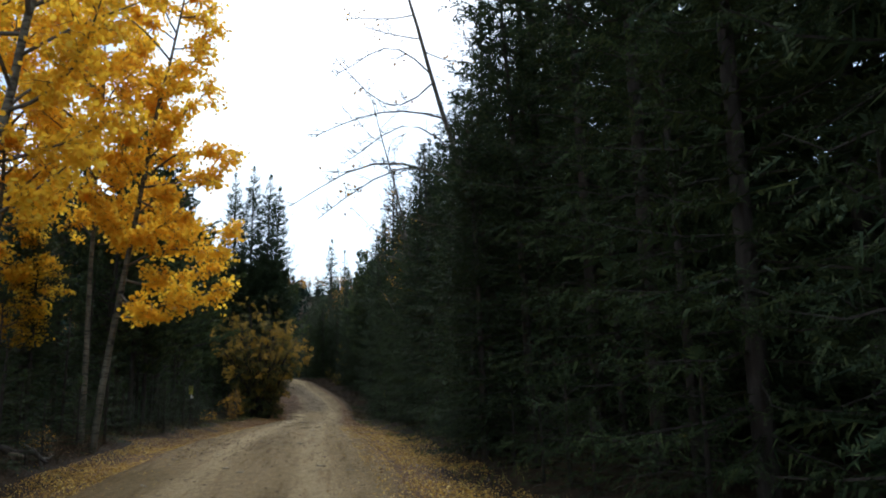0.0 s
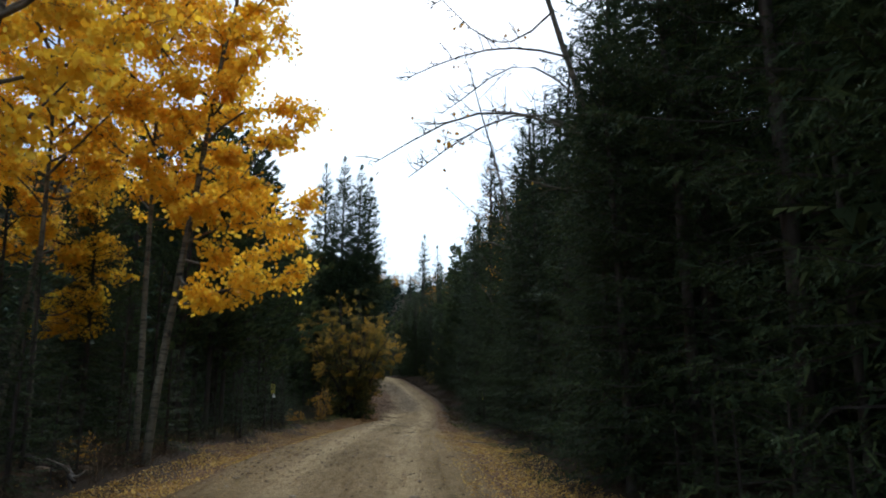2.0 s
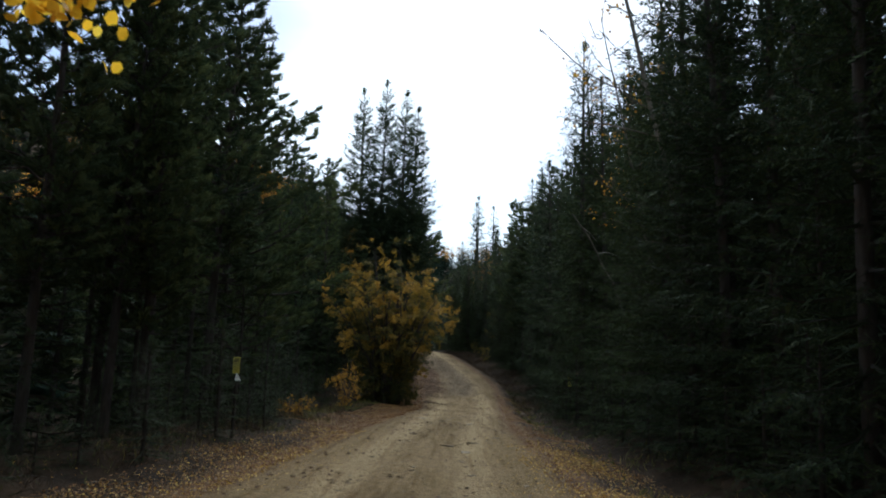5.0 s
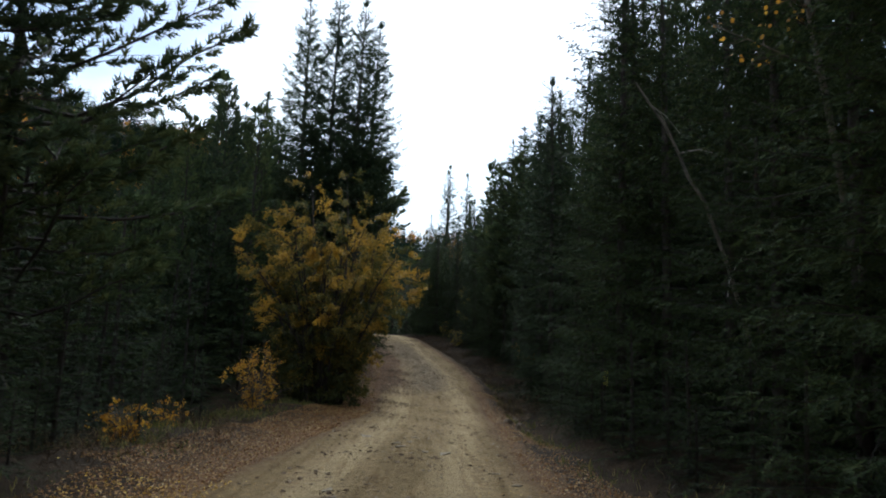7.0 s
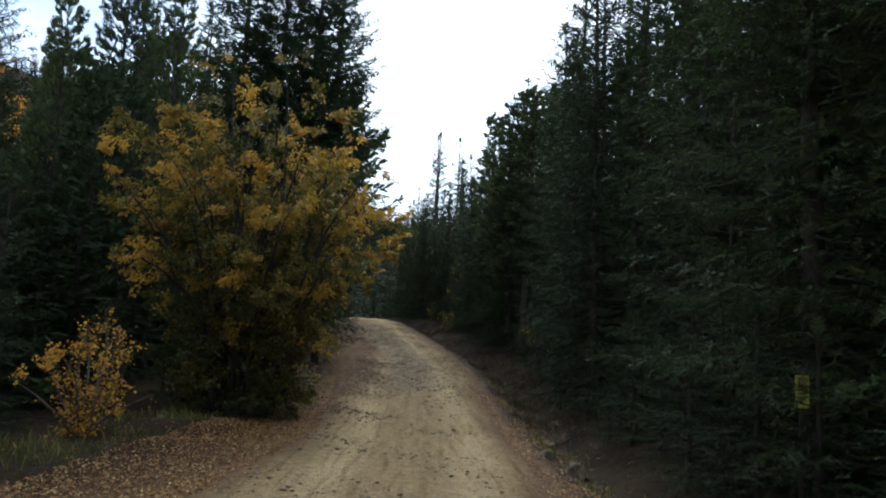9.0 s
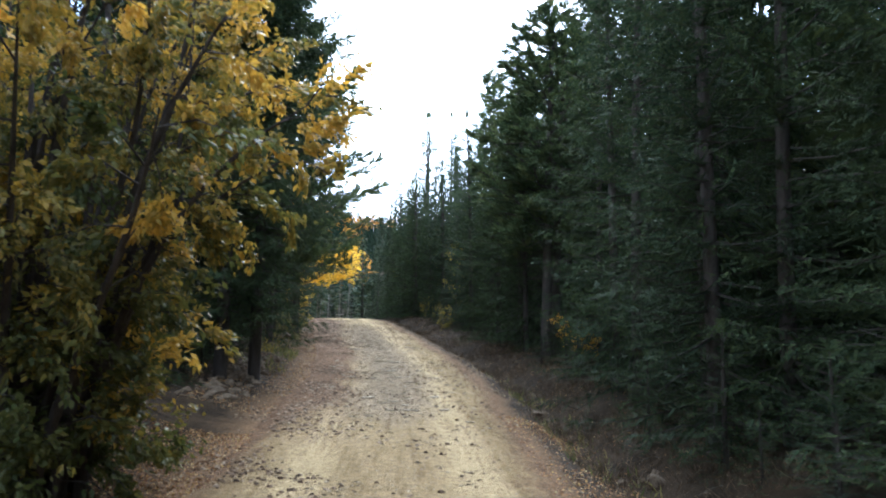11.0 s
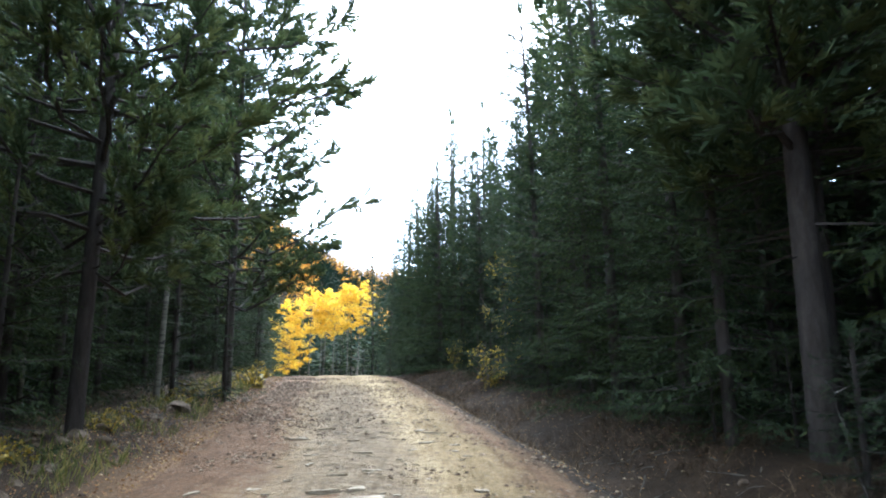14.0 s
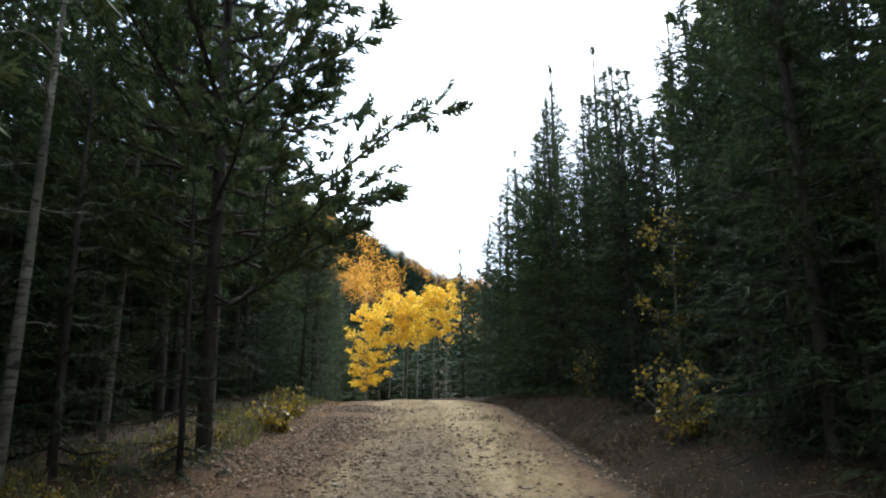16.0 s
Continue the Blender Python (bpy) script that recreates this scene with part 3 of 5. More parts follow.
def bush_meshes(seed, H, R, stems, count, size, mat, shape=LONG_LEAF, low=0.1, over=(0, 0), domed=0.45, spread_out=1.5):
    """Many stems from one root that arch outwards, leafy along their twigs."""
    rng = np.random.default_rng(seed)
    wood, leaf = Geo(), Geo()
    tips = []
    for k in range(stems):
        az, reach = k * 2.39996 + rng.normal(0, 0.3), R * math.sqrt((k + 0.5) / stems) * rng.uniform(0.75, 1.1)
        out = np.array([math.cos(az), math.sin(az), 0])
        h = H * (1 - domed * (reach / R) ** 2) * rng.uniform(0.68, 1.08)
        s = np.linspace(0, 1, 8)
        root = out * rng.uniform(0.05, 0.2) * R * 0.6
        w = rng.normal(0, 0.05, 3)

        def at(u):
            return root + out * reach * u ** spread_out + np.array([over[0] * u * u, over[1] * u * u, h * (1.25 * u - 0.25 * u * u) - 0.1]) + w * H * math.sin(4 * u) * u
        tube(wood, [at(u) for u in s], 0.007 * H * (1 - s) ** 0.8 + 0.006, 5)
        for j in range(int(6 + 3 * H)):
            u = rng.uniform(low, 1.0)
            d = unit(rng.normal(0, 1, 3) + out * 0.6 + np.array([0, 0, 0.2]))
            tl = H * rng.uniform(0.05, 0.17)
            p = at(u)
            tube(wood, [p, p + d * tl], [0.008, 0.003], 3)
            tips.append((p, d * tl, rng.gamma(0.8)))
    share = np.array([t[2] for t in tips])
    k = rng.choice(len(tips), count, p=share / share.sum())
    a, b = np.array([t[0] for t in tips])[k], np.array([t[1] for t in tips])[k]
    p = a + b * rng.uniform(0.1, 1.15, count)[:, None] + rng.normal(0, 0.022 * H, (count, 3))
    p[:, 2] = np.maximum(p[:, 2], 0.04)
    leaves(leaf, rng, p, size, shape)
    return wood.mesh("branchwork", M_LIMB, True), leaf.mesh("leaves", mat)


def willow_meshes(seed, H, R, stems, count, size):
    """A broad willow: arching stems, leafy boughs that hang in clumps; the clumps turn gold from the top."""
    rng = np.random.default_rng(seed)
    wood, leaf = Geo(), Geo()
    base, along, turned, weight = [], [], [], []
    for k in range(stems):
        az, reach = k * 2.39996 + rng.normal(0, 0.25), R * math.sqrt((k + 0.5) / stems) * rng.uniform(0.8, 1.08)
        out = np.array([math.cos(az), math.sin(az), 0])
        h = H * (1 - 0.42 * (reach / R) ** 2) * rng.uniform(0.7, 1.05) * (1.0 + 0.07 * math.cos(2 * az))
        root, w = out * rng.uniform(0.1, 0.3) * R * 0.8, rng.normal(0, 0.04, 3)

        def at(u):
            return root + out * (reach - 0.3) * u ** 1.3 + np.array([0, 0, h * (1.3 * u - 0.3 * u * u) - 0.1]) + w * H * math.sin(4 * u) * u
        s = np.linspace(0, 1, 8)
        tube(wood, [at(u * 0.86) for u in s], 0.0065 * H * (1 - s) ** 0.8 + 0.006, 5)
        for j in range(15):
            u = 0.03 + 0.89 * (j + rng.random()) / 15
            d = unit(out * rng.uniform(0.2, 1.2) + rng.normal(0, 0.75, 3) * [1, 1, 0.5] + np.array([0, 0, 0.15]))
            tl, p = rng.uniform(0.35, 0.95) * (1.15 - 0.4 * u), at(u)
            bow = [p, p + d * tl * 0.5 + [0, 0, 0.05], p + d * tl - [0, 0, 0.12 * tl]]
            tube(wood, bow, [0.012, 0.007, 0.003], 3)
            clump = 0.5 * (p[2] / H) + 0.32 * reach / R * u + rng.normal(0.06, 0.2)
            for _ in range(5):
                v = rng.uniform(0.3, 1.0)
                base.append(p + d * tl * v - [0, 0, 0.1 * tl * v * v])
                along.append(unit(d + rng.normal(0, 0.6, 3) + [0, 0, -0.35]) * rng.uniform(0.2, 0.42))
                turned.append(clump)
                weight.append(rng.gamma(1.2) * (0.6 + 0.6 * u) * (0.4 + reach / R))
    base, along, turned, weight = (np.array(q) for q in (base, along, turned, weight))
    k = rng.choice(len(base), count, p=weight / weight.sum())
    u = rng.random(count)[:, None]
    p = base[k] + along[k] * u + rng.normal(0, 0.035, (count, 3))
    p[:, 2] = np.maximum(p[:, 2], 0.05)
    d = unit(along[k]) + rng.normal(0, 0.55, (count, 3)) + [0, 0, -0.45]
    sprays(leaf, p, d, rng.normal(0, 1, (count, 3)), size * rng.uniform(0.65, 1.3, count), *WIDE_LEAF)
    me = leaf.mesh("leaves", M_BUSH)
    marked(me, "turned", np.repeat(turned[k] + rng.normal(0, 0.1, count), 4))
    return wood.mesh("branchwork", M_BARK, True), me


# ---- ground ----


def ease(a, b, v):
    u = np.clip((np.asarray(v, float) - a) / (b - a), 0, 1)
    return u * u * (3 - 2 * u)


def waves(x, y, s):
    """A cheap smooth unevenness between about -1 and 1."""
    return (np.sin(x * 1.31 / s + 1.7 * np.sin(y * 0.83 / s)) + np.sin(y * 1.17 / s + 1.3 * np.sin(x * 0.91 / s + 2)) + np.sin((x + y) * 0.77 / s + 4)) / 3


def mid(y):
    """The road's middle line."""
    return np.interp(y, [-20, 0, 20, 36, 46, 60, 66, 74, 83, 90, 105, 130], [-1.0, -1.1, -1.1, -0.75, -0.2, -0.35, -0.85, -1.95, -3.2, -4.45, -8.5, -20])


def half(y):
    return np.interp(y, [-20, 22, 36, 46, 56, 72, 90, 130], [2.6, 2.6, 2.05, 1.85, 2.2, 2.3, 2.1, 1.9])


def road_height(y):
    k = np.array([-400, -20, 0, 18, 36, 48, 56, 63.7, 70, 78, 86, 92, 105, 118, 150, 4000])
    z = np.array([-6, -0.25, 0, 0.4, 0.4, 0.38, 0.85, 1.5, 2.08, 2.9, 3.7, 3.95, 4.1, 4.3, 5.0, 5.0])
    return (np.interp(np.asarray(y) - 1.5, k, z) + np.interp(y, k, z) + np.interp(np.asarray(y) + 1.5, k, z)) / 3


def ground_height(x, y):
    x, y = np.asarray(x, float), np.asarray(y, float)
    u = x - mid(y)
    w = half(y)
    z = road_height(y)
    inside = np.clip(1 - np.abs(u) / w, 0, 1)
    z = z + 0.05 * np.sqrt(inside) - 0.035 * np.exp(-((np.abs(u) - 0.8) / 0.28) ** 2) + 0.012 * waves(x, y * 0.6, 0.35)
    left, right = np.clip(-u - w, 0, None), np.clip(u - w, 0, None)
    z = z + (0.30 - 0.18 * ease(32, 36, y) * (1 - ease(49, 53, y))) * ease(0.2, 1.8, left) - 0.6 * ease(2.4, 7, left) + 0.33 * np.clip(left - 14, 0, 260)
    ditch = 0.10 + 0.22 * ease(36, 44, y)
    z = z - ditch * np.exp(-((right - 1.0) / 0.5) ** 2) + 0.22 * ease(1.3, 2.6, right) + 0.06 * np.clip(right - 2, 0, 10) + 0.2 * np.clip(right - 12, 0, 200)
    rough = ease(0.1, 1.5, left + right)
    z = z + rough * (0.07 * waves(x, y, 1.1) + 0.035 * waves(x + 9, y, 0.4))
    return z + 70 * ease(140, 420, y) * (1 - 0.3 * ease(-110, 10, x)) - 30 * ease(520, 1500, y)


def marked(me, name, values):
    me.attributes.new(name, 'FLOAT', 'POINT').data.foreach_set("value", np.asarray(values, dtype=np.float32).reshape(-1))


def sheet(name, X, Y, Z, mat):
    r, n = X.shape
    i = (np.arange(r - 1)[:, None] * n + np.arange(n - 1)[None]).reshape(-1)
    g = Geo()
    g.add(np.stack([X, Y, Z], -1), np.stack([i, i + 1, i + n + 1, i + n], 1))
    return g.mesh(name, mat, True)


def spread(dense, ends, k):
    """Evenly spaced in the middle, ever wider towards the ends."""
    a = dense[0] - np.geomspace(0.6, dense[0] - ends[0], k)[::-1]
    b = dense[-1] + np.geomspace(0.6, ends[1] - dense[-1], k)
    return np.concatenate([a, dense, b])


def ground_mesh():
    X, Y = np.meshgrid(spread(np.arange(-9, 7.01, 0.2), (-1600, 1600), 30), spread(np.arange(-8, 100, 0.25), (-1200, 2200), 34))
    me = sheet("ground", X, Y, ground_height(X, Y), M_GROUND)
    u = X - mid(Y)
    out = np.abs(u) - half(Y)
    wide = np.where(u < 0, 0.7 + 0.8 * (Y > 33) - 0.5 * (Y > 50), 0.9 - 0.4 * (Y > 24) - 0.1 * (Y > 44))
    marked(me, "dirt", 1 - np.clip(out / wide, 0, 1))
    return me


def road_mesh():
    ys, us = np.concatenate([np.arange(-8, 50, 0.2), np.arange(50, 80, 0.07), np.arange(80, 128, 0.2)]), np.linspace(-1.15, 1.15, 57)
    U, Y = np.meshgrid(us, ys)
    W = half(Y)
    X = mid(Y) + U * W
    edge = np.abs(U) * W - W + 0.10 * waves(X, Y, 0.9) + 0.07 * waves(X + 5, Y, 0.17)
    stony = ease(50, 56, Y) * (1 - ease(74, 84, Y))
    Z = ground_height(X, Y) + 0.03 - 0.08 * ease(-0.3, 0.35, edge) + (0.006 + 0.012 * stony) * waves(X, Y, 0.13)
    # thin broken ledges across the climb, each a small step up
    steps = waves(X * 1.1, Y * 1.8, 0.3) * 2.2 + waves(X, Y * 1.7, 0.11) * 0.7
    Z = Z + stony * np.exp(-((U * W - 0.1) / 1.0) ** 2) * 0.009 * (np.floor(steps) + 0.25 * (steps - np.floor(steps)))
    me = sheet("road", X, Y, Z, M_ROAD)
    d = U * W
    track = np.exp(-((d + 0.85 - 0.1 * np.sin(Y * 0.2)) / 0.35) ** 2) + np.exp(-((d - 0.95 - 0.1 * np.sin(Y * 0.17)) / 0.35) ** 2)
    marked(me, "track", track)
    marked(me, "verge", ease(-0.7, 0.1, edge) + 0.95 * ease(50, 57, Y) * ease(-0.1, -1.5, d + 0.25 * waves(X, Y, 0.6)))
    marked(me, "stony", stony * np.exp(-((d - 0.05) / 0.9) ** 2))
    return me


ground = tagged(new("ground", ground_mesh()), "brown forest floor with needle litter and soil", "ground", kind="structure")
road = tagged(new("road", road_mesh()), "tan packed dirt road with worn wheel tracks", "road", kind="structure")


def floor_at(x, y):
    """The height on which things stand: the road's surface on the road, else the ground."""
    x, y = np.asarray(x, float), np.asarray(y, float)
    return ground_height(x, y) + np.where(np.abs(x - mid(y)) < half(y) - 0.25, 0.03, 0.0)


# ---- trees ----
STUFF = ("branchwork", "needles", "leaves")


def thing(name, meshes, label, category, group=""):
    ob = tagged(new(name), label, category, group)
    for me in meshes:
        if me:
            plain = me.name.split(".")[0]
            p = part(plain, me, ob)
            if plain in STUFF:
                tagged(p, kind="stuff")
    return ob


placed = set()


def put(proto, x, y, turn=0.0, scale=1.0, sink=0.05, lean=(0, 0), wide=1.0):
    m = pose(x, y, float(ground_height(x, y)) - sink, lean[0], lean[1], turn)
    ob = copy_thing(proto, m) if proto.name in placed else proto
    placed.add(proto.name)
    ob.matrix_basis = m
    ob.scale = (scale * wide, scale * wide, scale)
    return ob


SPRUCE_LABEL = "dense dark green spruce with branches down to the ground"
PINE_LABEL = "tall lodgepole pine with a bare lower trunk and tufted branches"
ALONG = "conifers along the road"
spruces = [thing("spruce_tree", spruce_meshes(11 + k, h, r, gap=0.32, dense=1.2, power=0.72, shaded=True), SPRUCE_LABEL, "tree", ALONG) for k, (h, r) in enumerate(((15, 2.6), (13, 2.4), (11, 2.3)))]
far_spruces = [thing("spruce_tree", spruce_meshes(21 + k, h, r, fine=False, gap=0.54), SPRUCE_LABEL, "tree", ALONG) for k, (h, r) in enumerate(((16, 2.4), (13, 2.2), (10, 2.0)))]
pines = [thing("pine_tree", pine_meshes(31 + k, h, r, b), PINE_LABEL, "tree", ALONG) for k, (h, r, b) in enumerate(((15, 2.6, 0.2), (13.5, 2.2, 0.3)))]
far_pines = [thing("pine_tree", pine_meshes(41 + k, h, r, b, False), PINE_LABEL, "tree", ALONG) for k, (h, r, b) in enumerate(((17, 1.9, 0.25), (14, 1.7, 0.3), (11, 1.6, 0.2)))]
broad_pine = thing("pine_tree", pine_meshes(47, 13.5, 4.7, 0.2, True, full=1.15), "broad pine with long tufted branches reaching over the road", "tree", ALONG)
full_spruce = thing("spruce_tree", spruce_meshes(27, 17, 2.9, gap=0.24, power=0.6, bare=0.06, skirt=0.32, thin=0.02, dense=2.6, spire=3.8, shaded=True), "tall full spruce with layered drooping branches", "tree", ALONG)
young_spruces = [thing("young_spruce", spruce_meshes(28 + k, h, r, bare=0.02, gap=0.4, power=0.75, dense=0.62, shaded=True), "young spruce, bushy and dark green", "tree", "young spruces") for k, (h, r) in enumerate(((5.5, 1.7), (4.0, 1.4)))]
slim_spruce = thing("spruce_tree", spruce_meshes(25, 14, 1.7, gap=0.33, thin=0.05, dense=1.1, power=0.8, shaded=True), "slim spruce with short ragged branches", "tree", ALONG)

R = random.Random(5)


def any_turn():
    return R.uniform(0, 360)


# spruce cluster beyond the big bush
for x, y, h in ((-6.45, 57.5, 17.8), (-5.3, 57.8, 18.3), (-4.1, 57.5, 17.6), (-3.5, 58.2, 17.0)):
    put(full_spruce, x, y, any_turn(), h / 17, wide=0.9)
# conifers whose tops stand out over the right-hand wall
for p, h0, x, y, h in ((spruces[2], 11, 3.8, 13.4, 9.6), (spruces[2], 11, 4.0, 17.8, 10.9), (spruces[2], 11, 3.8, 21.8, 10.2), (spruces[2], 11, 3.9, 26.0, 10.2), (spruces[1], 13, 4.1, 30.2, 11.2), (spruces[2], 11, 3.9, 27.8, 7.6), (spruces[0], 15, 3.9, 40.3, 13.7), (spruces[1], 13, 4.0, 50.2, 11.9), (far_pines[0], 17, 4.3, 81.0, 13.8),
                       (slim_spruce, 14, 3.2, 99.2, 16.6), (spruces[0], 15, 6.5, 87.6, 17.0), (slim_spruce, 14, 1.4, 104.0, 18.0), (spruces[1], 13, 3.8, 102.0, 14.3),
                       (slim_spruce, 14, 1.7, 112.5, 20.5), (spruces[1], 13, -0.6, 94.6, 9.9), (spruces[2], 11, 0.1, 92.4, 9.7), (spruces[1], 13, -1.6, 97.6, 8.9), (spruces[2], 11, -2.5, 100.6, 8.5), (spruces[1], 13, 3.3, 83.2, 9.8), (spruces[2], 11, 2.7, 86.2, 8.0), (spruces[1], 13, 1.6, 89.6, 10.0), (spruces[0], 15, -0.2, 113.8, 14.6)):
    put(p, x, y, any_turn(), h / h0)
# right-hand wall
KIND = [(spruces[0], 15), (spruces[1], 13), (spruces[2], 11)]
BACK = [(far_spruces[0], 16), (far_spruces[1], 13), (far_spruces[2], 10), (far_pines[0], 17), (far_pines[1], 14)]


def stand(kinds, x, y, h):
    proto, h0 = R.choice(kinds)
    s = h / h0
    put(proto, x, y, any_turn(), s, wide=min(1.25, max(0.9, 0.8 / s)))


def mesh_arrays(me):
    """A mesh's vertices, and its faces as tuples."""
    v = np.empty(len(me.vertices) * 3)
    me.vertices.foreach_get("co", v)
    return v.reshape(-1, 3), [tuple(p.vertices) for p in me.polygons]


class DeepWood:
    """The closed wood behind the rows that can be told apart: needles and trunks gathered into one mesh."""

    def __init__(self):
        self.kinds = [(h, *(mesh_arrays(me) for me in spruce_meshes(seed, h, r, fine=False, gap=0.82)[::2])) for seed, h, r in ((121, 16, 2.7), (122, 13, 2.6))]
        self.needles, self.trunks, self.faces = [], [], []

    def add(self, x, y, h):
        h0, trunk, needle = R.choice(self.kinds)
        a, k = radians(any_turn()), h / h0
        c, s, w = math.cos(a) * k, math.sin(a) * k, min(1.3, max(1.0, 1 / k))
        z = float(ground_height(x, y)) - 0.05
        for (v, f), store in ((needle, self.needles), (trunk, self.trunks)):
            store.append((np.stack([x + w * (v[:, 0] * c - v[:, 1] * s), y + w * (v[:, 0] * s + v[:, 1] * c), z + v[:, 2] * k], 1), f))

    def build(self, name, label):
        verts, faces, n = [], [], 0
        for v, f in self.needles + self.trunks:
            verts.append(v)
            faces.extend([tuple(i + n for i in q) for q in f])
            n += len(v)
        me = bpy.data.meshes.new(name)
        me.from_pydata(np.concatenate(verts).tolist(), [], faces)
        me.materials.append(M_SPRUCE)
        me.materials.append(M_BARK)
        green = sum(len(f) for _, f in self.needles)
        me.polygons.foreach_set("material_index", [0] * green + [1] * (len(faces) - green))
        tagged(new(name, me), label, "forest", kind="stuff")


deep = DeepWood()
for x, y, h in ((4.35, 63.9, 11.4), (4.75, 64.5, 10.6)):
    put(pines[1], x, y, any_turn(), h / 13.5, wide=1.45)
y = 2.0
while y < 97:
    tall = float(np.interp(y, [0, 13, 18, 23, 34, 39, 52, 57, 62, 70, 75, 79, 85, 90, 97], [15.5, 14.8, 12.4, 11.4, 11.0, 12.2, 12.0, 13.0, 11.6, 11.4, 10.2, 8.4, 8.6, 9.8, 9.6]))
    x = float(mid(y) + half(y)) + (2.9 if y < 54 else 2.4) + R.uniform(-0.2, 0.6) + (1.0 if 58 < y < 63 else 1.3 if 74.5 < y < 81 else 0)
    if not 63 < y < 65.2:
        stand(KIND, x, y, tall * R.uniform(0.85, 1.05))
    put(R.choice(young_spruces), x + R.uniform(-0.3, 0.9) + (1.3 if 50 < y < 66 else 0), y + R.uniform(0.9, 1.4), any_turn(), R.uniform(0.8, 1.3))
    stand(BACK[:3], x + R.uniform(2.0, 3.0), y + R.uniform(0.5, 1.5), tall * R.uniform(1.0, 1.2))
    if y > 50:
        put(R.choice(young_spruces), x + R.uniform(0.6, 1.8), y + R.uniform(-0.6, 0.6), any_turn(), R.uniform(0.9, 1.4))
    deep.add(x + R.uniform(4.2, 5.6), y + R.uniform(0.0, 1.0), tall * R.uniform(1.2, 1.45))
    y += R.uniform(1.9, 2.6)
# a further row that closes the wood behind the right-hand wall
y = 1.0
while y < 92:
    deep.add(float(mid(y) + half(y)) + R.uniform(8.6, 10.4), y, R.uniform(15.5, 18.5))
    y += R.uniform(1.3, 1.8)
# past the bend
for k in range(26):
    x, y = R.uniform(-6, 8), R.uniform(94, 124)
    if x > float(mid(y)) + 6:
        put(R.choice((far_spruces[1], far_spruces[0], far_spruces[2])), x, y, any_turn(), R.uniform(0.5, 0.72))
for k in range(34):
    deep.add(R.uniform(-26, 4), R.uniform(123, 138), R.uniform(6, 9.5))
for k in range(30):
    put(R.choice((far_spruces[1], far_pines[1])), R.uniform(-32, -14.5), R.uniform(96, 122), any_turn(), R.uniform(0.5, 0.75))
# left-hand side: a stand of pines, an open stretch with the big bush, then dense wood again
for x, y, s in ((-6.4, 24.5, 0.6), (-6.2, 26.6, 0.62), (-6.8, 29.5, 0.85), (-6.6, 32.6, 0.85), (-8.4, 26.0, 0.7)):
    put(R.choice(pines), x, y, any_turn(), s)
put(broad_pine, -7.2, 35.6, 20, 0.85)
put(pines[0], -5.9, 27.2, 140, 0.6, wide=0.8)
put(pines[1], -6.9, 27.6, 20, 0.82, wide=0.8)
for x, y, h in ((-10.3, 50.2, 7.6), (-8.8, 52.2, 8.0), (-8.1, 54.0, 8.2), (-9.6, 53.6, 7.5), (-12.0, 49.0, 7.6), (-13.0, 46.0, 7.0), (-11.4, 52.5, 8), (-9.6, 59.0, 10.5), (-11.2, 60.5, 11.0), (-12.8, 58.5, 10.5), (-14.5, 57.0, 10.0), (-10.5, 57.0, 9.6), (-13.6, 62.0, 11.5), (-12.0, 55.5, 9.0)):
    put(far_spruces[2] if R.random() < 0.65 else far_pines[2], x, y, any_turn(), h / 10.5, wide=0.9)
# tops that stand out against the sky there
for p, h0, x, y, h, w in ((spruces[2], 11, -9.96, 49.6, 10.4, 0.85), (pines[0], 15, -8.75, 53.1, 12.4, 0.62), (pines[1], 13.5, -7.97, 54.9, 11.8, 0.6), (pines[1], 13.5, -9.75, 52.0, 10.6, 0.55), (spruces[2], 11, -13.4, 52.0, 10.3, 0.8)):
    put(p, x, y, any_turn(), h / h0, wide=w)
for x, y, s in ((-6.9, 44.5, 0.42), (-7.4, 41.0, 0.5), (-6.6, 38.4, 0.36), (-8.4, 47.5, 0.5), (-9.0, 43.0, 0.6), (-8.2, 38.0, 0.6), (-6.2, 40.6, 0.2), (-6.9, 42.6, 0.28), (-6.3, 22.0, 0.42), (-6.6, 24.8, 0.5), (-6.2, 27.6, 0.4), (-6.4, 30.8, 0.5), (-6.1, 33.8, 0.42), (-6.5, 36.6, 0.45), (-7.6, 33.0, 0.6), (-7.8, 29.0, 0.6)):
    put(young_spruces[0], x, y, any_turn(), s * 2)
for x, y, h in ((-8.6, 86.0, 8.6), (-9.7, 90.0, 9.6), (-10.8, 94.0, 10.4), (-12.0, 98.5, 11.4), (-10.6, 88.0, 10.6), (-12.2, 93.0, 11.6), (-9.6, 84.0, 9.8), (-7.2, 87.0, 5.6), (-7.9, 90.5, 6.4), (-8.6, 93.5, 7.2), (-9.4, 97.0, 8.0), (-10.2, 101.0, 8.6)):
    put(spruces[2], x, y, any_turn(), h / 11, wide=1.1)
put(broad_pine, -4.7, 66.4, 200, 0.86)
put(broad_pine, -5.3, 76.0, 95, 0.92)
y = 60.5
while y < 112:
    edge = float(mid(y) - half(y))
    x = edge - R.uniform(2.9, 3.7)
    if y < 92 and min(abs(y - 66.4), abs(y - 76)) > 1.0:
        put(R.choice(pines + spruces[1:] if y > 74 else spruces[1:]), x, y, any_turn(), R.uniform(0.75, 0.95))
    put(R.choice(young_spruces), x - R.uniform(0.4, 1.6), y + 1, any_turn(), R.uniform(0.8, 1.3))
    y += R.uniform(2.0, 2.8)
y = 11.0
